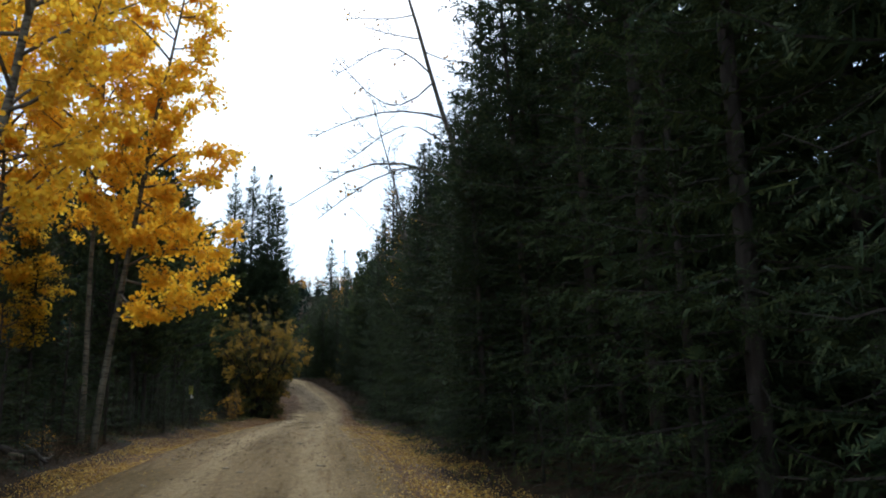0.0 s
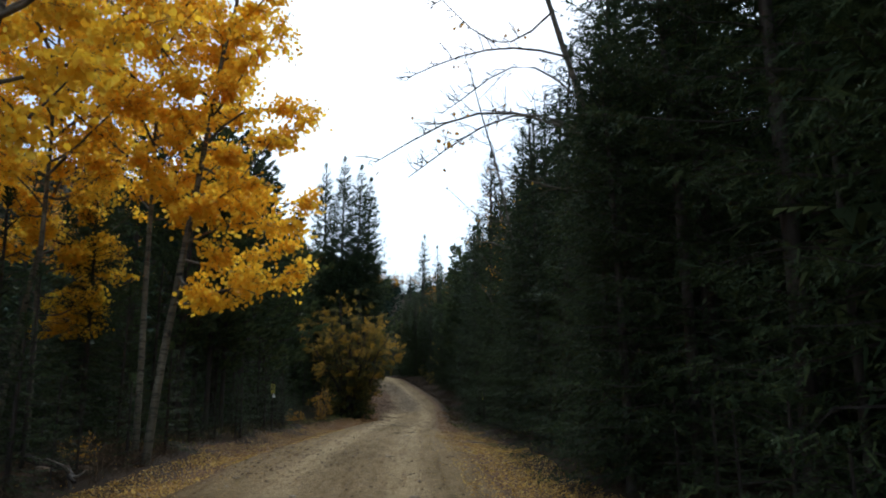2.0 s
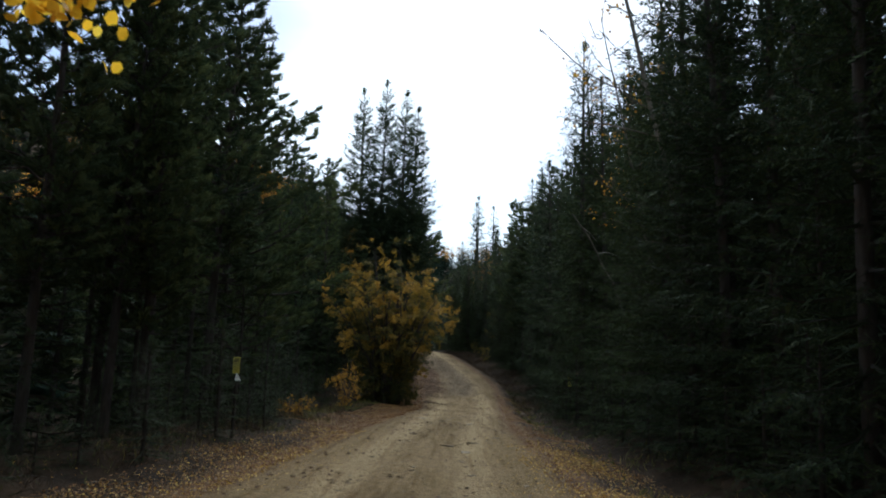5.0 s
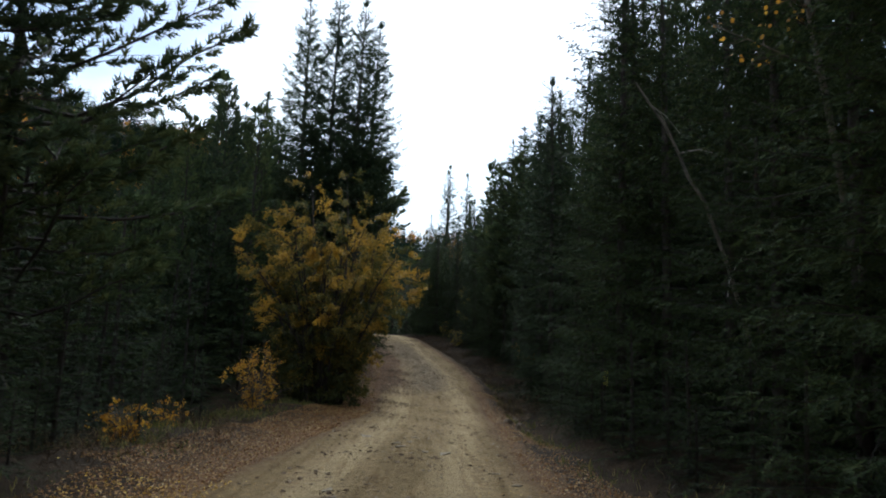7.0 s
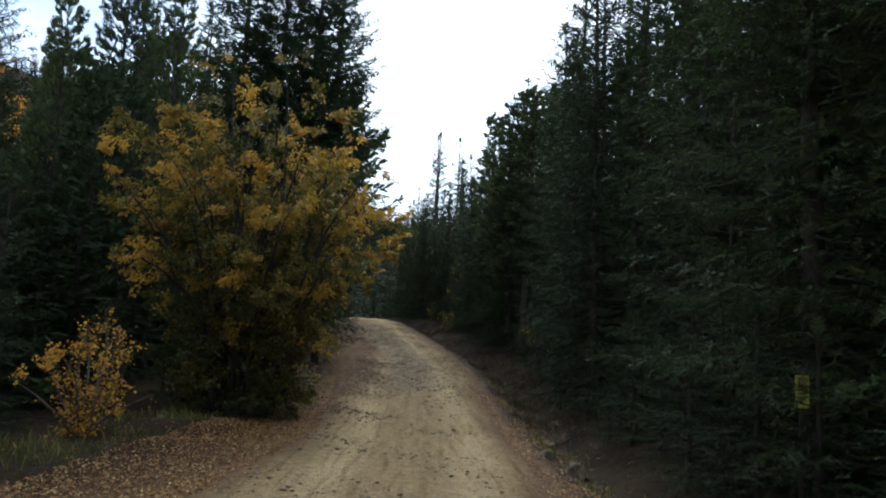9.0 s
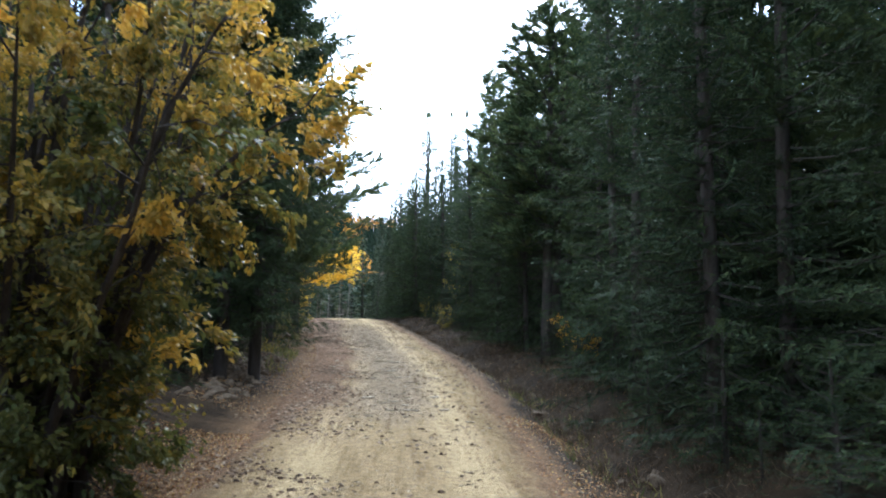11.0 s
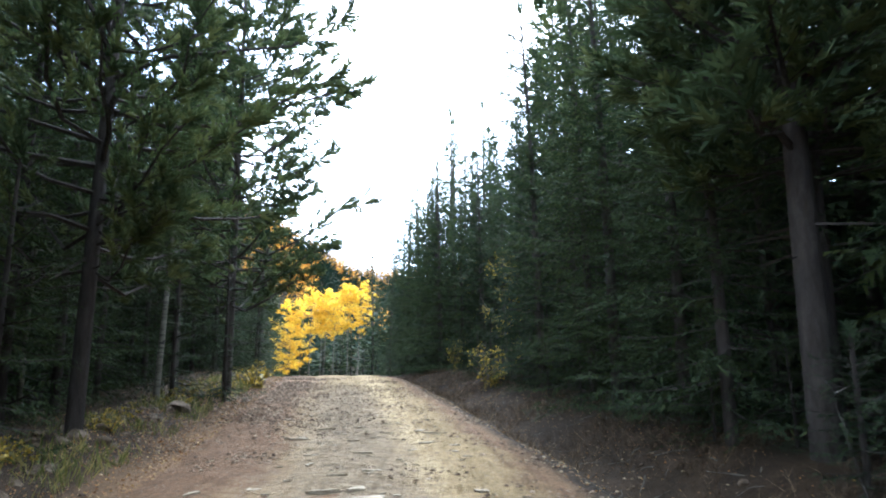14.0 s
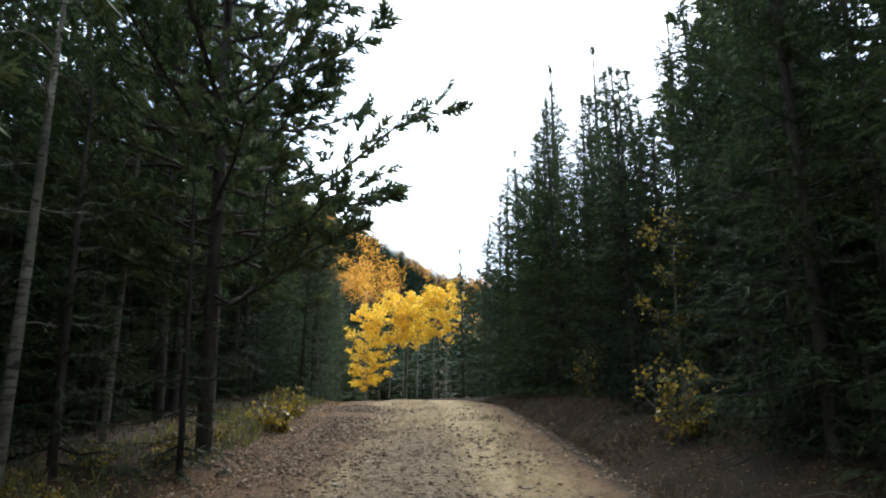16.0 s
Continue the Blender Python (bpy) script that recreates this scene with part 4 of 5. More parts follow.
while y < 116:
    edge = float(mid(y) - half(y)) - 3.6
    tall = float(np.interp(y, [0, 22, 25, 34, 37, 56, 59, 116], [5.0, 5.5, 9.5, 9.5, 7.0, 7.5, 11.0, 10.0]))
    for d in (3.0, 5.6) if y > 60 else (3.0, 6.0) if y > 24 else (3.0, 6.0, 9.0):
        stand(BACK, edge - d - R.uniform(0, 1.8) - (2.0 if 36 < y < 57 else 0), y + R.uniform(-1, 1), tall * R.uniform(0.8, 1.1))
    if not 36 < y < 57:
        put(R.choice(young_spruces), edge - 1.6 - R.uniform(0, 1.5), y + R.uniform(-1, 1), any_turn(), R.uniform(0.8, 1.4) * (1 if y > 22 else 0.8))
    y += R.uniform(2.6, 3.4)
y = 61.0
while y < 90:
    for d in (6.4, 8.8):
        deep.add(float(mid(y) - half(y)) - d - R.uniform(0, 1.2), y + R.uniform(-0.6, 0.6), R.uniform(11.5, 13.5) + 0.35 * d)
    y += R.uniform(1.7, 2.3)
for x, y, s in ((-4.6, 55.6, 0.62), (-4.9, 58.9, 0.66), (-4.9, 60.9, 0.5), (-5.7, 55.6, 0.9), (-6.0, 59.8, 1.0), (-5.4, 61.6, 0.8), (-6.6, 62.8, 1.1), (-6.9, 57.0, 1.2)):
    put(young_spruces[0], x, y, any_turn(), s)

deep.build("deep_forest", "dense dark spruce wood closing the view behind the roadside trees")

# dark spruces behind the aspens
for p, h0, x, y, h in ((spruces[1], 13, -7.6, 21.0, 8.5), (spruces[2], 11, -8.8, 15.5, 7.0), (spruces[2], 11, -6.9, 19.6, 5.5), (spruces[1], 13, -9.8, 19.5, 9.0), (far_spruces[2], 10, -10.5, 13.5, 7.0), (far_spruces[2], 10, -8.4, 11.5, 5.0), (far_spruces[2], 10, -11.5, 17.5, 8.0)):
    put(p, x, y, any_turn(), h / h0, wide=1.2)

for x, y, h in ((-9.6, 48.8, 7.5), (-11.2, 51.5, 8.2), (-10.2, 55.4, 9.2), (-8.3, 50.6, 7.2)):
    put(far_spruces[0], x, y, any_turn(), h / 16, wide=1.15)

put(far_pines[2], -12.6, 47.4, 30, 0.85)
put(far_pines[2], -9.2, 46.2, 130, 0.6)

# golden aspens near the start
ASPEN_LABEL = "slender aspen with pale bark and golden autumn leaves"
GOLDEN = "golden aspens"
asp = [thing("aspen_tree", broadleaf_meshes(51, 12.5, 2.2, 0.27, 16000, 0.08, bend=(0.12, 0.0), limbs=30, thick=0.006), ASPEN_LABEL, "tree", GOLDEN),
       thing("aspen_tree", broadleaf_meshes(52, 10.5, 1.8, 0.42, 12000, 0.08, bend=(-0.02, 0.02), thick=0.005), ASPEN_LABEL, "tree", GOLDEN),
       thing("aspen_tree", broadleaf_meshes(53, 11.5, 1.45, 0.34, 18000, 0.08, bend=(0.13, -0.03), limbs=30, droop=0.1, thick=0.0058,
                                            given=((2.9, -20, 1.4, -0.12), (3.2, 8, 2.2, -0.02), (3.4, -45, 1.5, 0.0), (3.7, 25, 1.9, 0.05), (4.0, -8, 2.1, 0.08), (4.5, 10, 2.1, 0.1), (5.0, -30, 1.9, 0.1), (5.8, 15, 1.7, 0.2))), ASPEN_LABEL, "tree", GOLDEN)]
put(asp[0], -4.85, 10.6)
put(asp[1], -5.1, 17.8)
put(asp[2], -4.72, 17.2)
put(asp[1], -7.0, 17.6, 120, 1.0)
put(asp[0], -7.6, 14.0, 200, 0.92)
put(asp[2], -8.2, 18.6, 60, 0.95)
put(asp[1], -6.6, 12.0, 250, 1.05)
put(asp[0], -9.5, 16.0, 100, 0.9)

# bare and nearly bare aspens that reach over the road from the right
bare = thing("bare_tree", broadleaf_meshes(56, 12.5, 0.9, 0.8, 110, 0.06, bend=(-0.231, 0.0), thick=0.0062, limbs=6, share=0.25, mat=M_SHRUB, bark=M_LIMB, heavy=0.5, twiggy=0.55,
                                           given=((8.15, 180, 2.1, 0.12, 0.02), (7.95, 178, 2.2, -0.3, 0.4), (9.0, 186, 1.3, 0.1, 0.0), (9.6, 175, 1.5, 0.05, -0.2), (8.7, 5, 1.1, -0.1, -0.2),
                                                  (6.25, 182, 2.5, 0.1, -0.05), (7.1, 192, 2.9, 0.1, -0.32), (5.5, 201, 4.0, 0.2, -0.34), (5.45, 208, 3.7, 0.16, -0.42), (4.6, 190, 2.2, 0.1, 0.0))),
             "leafless grey tree leaning out with long thin branches", "tree", "bare trees")
put(bare, 4.3, 15.6)
for x, y, h in ((3.1, 14.2, 7.0), (3.5, 15.0, 7.6), (3.3, 16.2, 7.4)):
    put(spruces[2], x, y, any_turn(), h / 11, wide=1.1)
thin = thing("bare_tree", broadleaf_meshes(57, 13, 1.0, 0.45, 200, 0.06, bend=(-0.2, 0.0), thick=0.0045, limbs=16, share=0.4, mat=M_SHRUB, bark=M_LIMB, heavy=0.5, twiggy=0.8, given=((7.0, 185, 2.2, 0.25), (6.0, 170, 1.9, 0.1))),
             "thin bare aspen with a few last leaves", "tree", "bare trees")
put(thin, 4.6, 28.4)
put(thin, 4.9, 32.4, 25, 0.8)

# low spruces along the edges
y = 8.0
while y < 37:
    off = R.uniform(1.2, 2.0) if y < 33 else R.uniform(2.0, 2.6)
    put(R.choice(young_spruces), float(mid(y) - half(y)) - off, y, any_turn(), R.uniform(0.2, 0.42), wide=1.4)
    y += R.uniform(0.7, 1.2)
y = 7.0
while y < 92:
    off = R.uniform(1.7, 2.3) if y < 52 else R.uniform(2.2, 3.0)
    put(R.choice(young_spruces), float(mid(y) + half(y)) + off, y, any_turn(), R.uniform(0.22, 0.45), wide=1.5)
    y += R.uniform(0.8, 1.3)
# seedlings
for k in range(16):
    y = R.uniform(17, 40)
    put(young_spruces[1], float(mid(y) - half(y)) - R.uniform(2.1, 3.2), y, any_turn(), R.uniform(0.16, 0.4))

# pale dead stems in the wood on the left
snag = thing("dead_tree", broadleaf_meshes(58, 8.5, 0.7, 0.25, 0, bend=(0.05, 0.0), thick=0.0095, limbs=12, droop=0.4, bark=M_ASPEN), "pale dead tree with broken grey twigs", "tree", "dead trees")
for x, y, a, s in ((-5.75, 72.2, 0, 0.8), (-6.9, 69.0, 140, 0.6), (-6.6, 75.5, 60, 0.7)):
    put(snag, x, y, a, s)

# golden aspens past the crest
CREST_LABEL = "small aspen with bright yellow leaves and a thin stem"
fasp = [thing("aspen_tree", broadleaf_meshes(61 + k, h, r, low, n, 0.12, bend=(lean, 0.0), limbs=l, sag=0.12, thick=0.0045, bark=M_LIMB, mat=M_LEMON, droop=d), CREST_LABEL, "tree", "aspens past the crest")
        for k, (h, r, low, n, l, lean, d) in enumerate(((7.7, 1.5, 0.52, 2000, 16, -0.03, 0.15), (7.4, 1.15, 0.2, 2100, 20, 0.04, 0.25), (8.0, 1.3, 0.5, 1900, 16, 0.03, 0.15)))]
for x, y, s, k in ((-12.0, 118, 0.98, 1), (-11.2, 119.2, 1.0, 1), (-10.3, 118.2, 1.0, 0), (-9.3, 119.5, 0.96, 2), (-8.3, 118, 1.0, 0), (-7.3, 119.4, 1.03, 0), (-6.3, 118.6, 1.02, 2), (-11.6, 116.6, 0.7, 1), (-9.8, 121, 1.0, 0)):
    put(fasp[k], x, y, any_turn(), s)

# ---- bushes and shrubs ----
bush = thing("willow_bush", willow_meshes(71, 8.0, 3.05, 58, 95000, 0.066), "large willow bush turning from green to gold", "bush")
put(bush, -3.7, 47.9, 0, 1.0)
SHRUB_LABEL = "small leafy shrub in orange autumn leaf"
shr = [thing("shrub", bush_meshes(81 + k, h, r, 14, c, 0.036, M_SHRUB, LEAF), SHRUB_LABEL, "shrub", "autumn shrubs") for k, (h, r, c) in enumerate(((1.9, 0.85, 2300), (0.9, 0.6, 620)))]
put(shr[0], -4.7, 43.3, 0, 1.0, wide=1.05)
put(young_spruces[1], -6.0, 42.4, 70, 0.5)
put(young_spruces[1], -6.9, 40.2, 200, 0.4)
put(shr[1], -5.5, 37.0, 100, 0.7)
put(shr[1], -5.9, 37.9, 10, 0.8)
put(shr[1], -5.0, 35.8)
put(shr[1], -5.3, 38.6, 40, 0.9)
put(shr[1], -5.5, 16.4, 80, 0.8)
leggy = thing("shrub", bush_meshes(83, 1.6, 0.75, 12, 900, 0.045, M_SHRUB, LEAF, low=0.5), "leggy shrub with orange leaves at its tips", "shrub", "autumn shrubs")
put(leggy, 4.55, 60.5)
bright = [thing("shrub", bush_meshes(85 + k, h, r, 12, c, 0.075, M_YELLOW, LEAF), "yellow-green leafy shrub at the road's edge", "shrub", "yellow shrubs") for k, (h, r, c) in enumerate(((2.0, 0.85, 650), (1.1, 0.7, 420)))]
put(bright[0], 1.8, 77.2, 0, 0.85, wide=1.1)
put(bright[0], 1.15, 85.0, 80, 0.85)
put(bright[1], -5.4, 79.5)
put(bright[1], -6.0, 82.5, 70, 0.8)
put(bright[1], -4.2, 63.5, 150, 0.6)
sapling = thing("sapling", broadleaf_meshes(88, 4.2, 0.7, 0.2, 700, 0.08, thick=0.008, limbs=12, mat=M_YELLOW), "slender sapling with yellowing leaves", "tree")
put(sapling, 2.6, 80.9)
put(sapling, 2.2, 91.0, 130, 1.35)
for y, off, s in ((64.5, 1.5, 0.35), (67.2, 1.3, 0.4), (69.0, 1.5, 0.35), (71.8, 1.2, 0.45), (73.6, 1.4, 0.4), (75.2, 1.0, 0.42), (77.4, 1.0, 0.4), (80.8, 1.0, 0.36), (84.0, 0.9, 0.32)):
    put(bright[1], float(mid(y) - half(y)) - off, y, any_turn(), s, wide=1.3)
for x, y, s in ((-12.6, 122.5, 0.5), (-11.2, 123.5, 0.45), (-9.9, 123.0, 0.5), (-8.6, 122.6, 0.42), (-7.4, 123.4, 0.5), (-6.2, 122.4, 0.45), (-5.0, 123.0, 0.5)):
    put(far_spruces[2], x, y, any_turn(), s, wide=1.3)
for x, y, s in ((-5.7, 49.6, 0.55), (-4.8, 50.4, 0.5), (-6.4, 48.4, 0.6), (-6.3, 13.2, 0.75), (-6.1, 15.7, 0.6), (-5.9, 19.0, 0.6), (-7.0, 11.0, 0.8), (-7.3, 16.8, 0.9)):
    put(young_spruces[0], x, y, any_turn(), s)
put(young_spruces[0], -4.9, 74.4, 40, 0.75)
put(young_spruces[0], -5.7, 73.0, 140, 0.9)
put(young_spruces[1], -5.0, 64.9, 140, 1.0)

# ---- wooded hillsides ----


def far_wood():
    rng = np.random.default_rng(91)
    n, extra = 4600, 2600
    x = np.concatenate([-14.5 - 150 * rng.random(n // 4) ** 1.5, 12 + 110 * rng.random(n // 6) ** 1.6, rng.uniform(-190, 120, n - n // 4 - n // 6), rng.uniform(-130, -8, extra)])
    y = np.concatenate([rng.uniform(-60, 170, n // 4), rng.uniform(-60, 170, n // 6), rng.uniform(138, 470, n - n // 4 - n // 6), rng.uniform(190, 460, extra)])
    n += extra
    z = ground_height(x, y)
    gold = (waves(x, y, 22) + 0.4 * waves(x, y, 6) > 0.28) & (y > 190) & (rng.random(n) < 0.75)
    gold |= (rng.random(n) < 0.03) & (y > 150)
    grove = np.hypot((x + 52) / 13, (y - 288) / 24) + 0.35 * waves(x, y, 9) < 1
    gold |= grove & (rng.random(n) < 0.4)
    clear = (y > 88) & (y < 139) & (x > -32) & (x < 14)
    green, yellow = Geo(), Geo()
    shapes = []
    for w in range(5):
        v, f = [], []
        for k in range(42):
            q = 0.04 + 0.94 * (k / 42) ** 0.9
            az, r = k * 2.39996 + rng.normal(0, 0.3), (0.17 * (1 - q) ** 0.8 + 0.012) * rng.uniform(0.6, 1.2)
            wide, i = 0.42 - 0.1 * q, len(v)
            drop = 0.03 - 0.05 * q
            v += [(0, 0, q + 0.02), (r * math.cos(az - wide), r * math.sin(az - wide), q - drop), (1.15 * r * math.cos(az), 1.15 * r * math.sin(az), q - drop * 1.4), (r * math.cos(az + wide), r * math.sin(az + wide), q - drop)]
            f += [(i, i + 1, i + 2), (i, i + 2, i + 3)] if k < 24 else [(i, i + 1, i + 3)]
        shapes.append((np.array(v), np.array(f)))
    for k in range(n):
        if clear[k]:
            continue
        a, h = rng.uniform(0, 6.28), rng.uniform(7, 14)
        w = h * rng.uniform(0.8, 1.2)
        if gold[k]:
            m = 45
            d = unit(rng.normal(0, 1, (m, 3))) * rng.uniform(0.5, 1, (m, 1)) * [0.2 * h, 0.2 * h, 0.3 * h]
            sprays(yellow, np.array([x[k], y[k], z[k] + 0.55 * h]) + d, rng.normal(0, 1, (m, 3)), rng.normal(0, 1, (m, 3)), rng.uniform(0.6, 1.2, m), *LONG_LEAF)
        else:
            c, s = math.cos(a) * w, math.sin(a) * w
            v, f = shapes[k % 5]
            green.add(np.stack([x[k] + v[:, 0] * c - v[:, 1] * s, y[k] + v[:, 0] * s + v[:, 1] * c, z[k] + v[:, 2] * h - 0.3], 1), f)
    tagged(new("far_forest", green.mesh("far_forest", M_FARWOOD_SHADED)), "dark conifer forest covering the distant hillside, self-shade in its colour", "forest", kind="stuff")
    tagged(new("far_aspens", yellow.mesh("far_aspens", M_FARGOLD)), "golden aspen groves among conifers on the hillside", "forest", kind="stuff")


far_wood()
# ---- litter, grass, stones ----


def scatter(rng, n, y0, y1, u0, u1, bias=1.0):
    """Points on the ground between two offsets from the road's left edge (offsets below 0 on the whole) or right edge."""
    y = rng.uniform(y0, y1, n)
    t = rng.random(n) ** bias
    u = u0 + (u1 - u0) * t
    side = np.sign(u0 + u1)
    x = mid(y) + side * half(y) + u
    return x, y


FLAT_LEAF = ([(0, 0, 0), (0.5, -0.45, 0.1), (1.1, 0, -0.05), (0.5, 0.45, 0.12)], [(0, 1, 2), (0, 2, 3)])


def fallen_leaves(seed, rows, loose, label, mat):
    """Leaves strewn along the edges (rows: count, stretch, offsets from the edge) and a few loose ones on the road."""
    rng = np.random.default_rng(seed)
    g = Geo()
    for n, y0, y1, u0, u1 in rows:
        x, y = scatter(rng, n, y0, y1, u0, u1)
        keep = waves(x, y, 0.8) + rng.normal(0, 0.6, n) > -0.35
        x, y = x[keep], y[keep]
        m = len(x)
        p = np.stack([x, y, floor_at(x, y) + rng.uniform(0.006, 0.025, m)], 1)
        sprays(g, p, np.stack([rng.normal(0, 1, m), rng.normal(0, 1, m), rng.normal(0, 0.3, m)], 1), np.stack([rng.normal(0, 0.5, m), rng.normal(0, 0.5, m), np.ones(m)], 1), rng.uniform(0.017, 0.036, m), *FLAT_LEAF)
    n, y0, y1 = loose
    y = rng.uniform(y0, y1, n)
    x = mid(y) + half(y) * np.sign(rng.normal(0, 1, n)) * rng.uniform(0.2, 1.0, n) ** 0.5
    p = np.stack([x, y, floor_at(x, y) + 0.012], 1)
    sprays(g, p, np.stack([rng.normal(0, 1, n), rng.normal(0, 1, n), rng.normal(0, 0.15, n)], 1), np.tile([0.0, 0.0, 1.0], (n, 1)), rng.uniform(0.016, 0.034, n), *FLAT_LEAF)
    tagged(new("fallen_leaves", g.mesh("fallen_leaves", mat)), label, "leaf litter", kind="stuff")


def undergrowth():
    """Dry brown stalks and low dead brush on the banks."""
    rng = np.random.default_rng(106)
    g = Geo()
    for n, y0, y1, u0, u1, h in ((30000, 48, 92, 0.5, 3.2, 0.22), (6000, 6, 48, 1.3, 3.2, 0.16), (7000, 52, 92, -1.7, -4.2, 0.22), (9000, 14, 40, -1.1, -4.2, 0.26), (7000, 4, 20, -0.9, -3.4, 0.26)):
        x, y = scatter(rng, n, y0, y1, u0, u1)
        keep = waves(x, y, 0.55) + rng.normal(0, 0.35, n) > 0.0
        x, y = x[keep], y[keep]
        m = len(x)
        p = np.stack([x, y, floor_at(x, y) - 0.02], 1)
        sprays(g, p, np.stack([rng.normal(0, 0.8, m), rng.normal(0, 0.8, m), np.ones(m)], 1), rng.normal(0, 1, (m, 3)), h * rng.uniform(0.4, 1.4, m),
               [(0, -0.018, 0), (0, 0.018, 0), (1.0, 0.12, 0.1), (0.35, 0.03, 0.03), (0.41, 0.03, 0.03), (0.8, 0.27, 0.12), (0.55, 0.05, 0.05), (0.61, 0.05, 0.05), (0.95, -0.16, -0.08)], [(0, 1, 2), (3, 4, 5), (6, 7, 8)])
    tagged(new("undergrowth", g.mesh("undergrowth", M_BRUSH)), "dry brown stalks and low dead brush on the banks", "undergrowth", kind="stuff")


def sticks():
    """Broken dead twigs and sticks lying on the banks."""
    rng = np.random.default_rng(111)
    g = Geo()
    for n, y0, y1, u0, u1 in ((300, 50, 90, 0.5, 3.0), (110, 52, 86, -0.8, -3.2), (60, 6, 50, 0.9, 3.0), (60, 6, 46, -0.9, -3.6)):
        x, y = scatter(rng, n, y0, y1, u0, u1)
        for a, b in zip(x, y):
            L, az = 0.1 + 0.55 * rng.random() ** 2, rng.uniform(0, 6.28)
            d = np.array([math.cos(az), math.sin(az)]) * L
            p = np.array([[a, b], [a + d[0] * 0.5, b + d[1] * 0.5], [a + d[0], b + d[1]]]) + rng.normal(0, 0.04 * L, (3, 2))
            z = floor_at(p[:, 0], p[:, 1]) + np.array([0.0, 0.03, rng.uniform(0.0, 0.16) * L])
            r = rng.uniform(0.004, 0.009)
            tube(g, np.column_stack([p, z]), [r, r * 0.8, r * 0.4], 4)
    tagged(new("dead_sticks", g.mesh("dead_sticks", M_LIMB)), "broken dark sticks scattered over the banks", "sticks", kind="stuff")


def grass():
    rng = np.random.default_rng(102)
    g = Geo()
    for n, y0, y1, u0, u1, h in ((2600, 34, 47, -1.6, -3.2, 0.17), (1500, 18, 36, -1.0, -2.4, 0.13), (5200, 60, 90, -0.5, -1.9, 0.2), (1600, 36, 62, 0.5, 1.3, 0.16), (1400, 8, 36, 0.6, 2.2, 0.15)):
        x, y = scatter(rng, n, y0, y1, u0, u1)
        keep = waves(x, y, 0.7) + rng.normal(0, 0.3, n) > 0.0
        x, y = x[keep], y[keep]
        m = len(x)
        p = np.stack([x, y, floor_at(x, y) - 0.02], 1)
        sprays(g, p, np.stack([rng.normal(0, 0.4, m), rng.normal(0, 0.4, m), np.ones(m)], 1), rng.normal(0, 1, (m, 3)), h * rng.uniform(0.5, 1.3, m),
               [(0, -0.03, 0), (0, 0.03, 0), (0.6, 0.0, 0.08), (1.0, 0.0, 0.3), (0, 0.12, 0), (0, 0.17, 0), (0.8, 0.25, 0.0)], [(0, 1, 2), (1, 3, 2), (4, 5, 6), (0, 1, 4)])
    tagged(new("grass", g.mesh("grass", M_GRASS)), "dry green and straw-coloured grass on the verge", "grass", kind="stuff")


def rock_mesh(seed, flat=0.6, cuts=1, mat=None, jag=0.03):
    bm = bmesh.new()
    bmesh.ops.create_icosphere(bm, subdivisions=cuts, radius=0.5)
    rng = np.random.default_rng(seed)
    sides = unit(rng.normal(0, 1, (7, 3)))
    for v in bm.verts:
        c = np.array(v.co)
        for s in sides:
            over = float(c @ s) - 0.30
            if over > 0:
                c = c - s * over * 0.85
        c += rng.normal(0, jag, 3)
        v.co = (c[0] * 1.15, c[1] * 0.9, c[2] * flat)
    me = bpy.data.meshes.new("rock")
    bm.to_mesh(me)
    bm.free()
    me.materials.append(mat or M_STONE)
    return me


ROCKS = [rock_mesh(200 + k, f, 2) for k, f in enumerate((0.9, 0.75, 1.0, 0.8))]


def plate_mesh(seed):
    """A thin flake of rock with a broken outline and a chipped rim."""
    rng = np.random.default_rng(seed)
    n = int(rng.integers(6, 10))
    a = np.sort(rng.uniform(0, 6.283, n) * 0.35 + np.arange(n) * 6.283 / n * 0.65 + rng.normal(0, 0.1, n))
    r = 0.5 * rng.uniform(0.5, 1.05, n)
    x, y = r * np.cos(a), r * np.sin(a)
    top = 0.10 + 0.05 * x + rng.normal(0, 0.012, n)
    g = Geo()
    v = [(px, py, -0.1) for px, py in zip(x, y)] + [(px * 1.02, py * 1.02, tz * 0.6) for px, py, tz in zip(x, y, top)] + [(px * 0.9, py * 0.9, tz) for px, py, tz in zip(x, y, top)]
    f = [(k, (k + 1) % n, n + (k + 1) % n, n + k) for k in range(n)] + [(n + k, n + (k + 1) % n, 2 * n + (k + 1) % n, 2 * n + k) for k in range(n)]
    g.add(v, f)
    g.f.append([2 * n + k for k in range(n)])
    return g.mesh("stone", M_SLAB)


SLABS = [plate_mesh(310 + k) for k in range(8)]


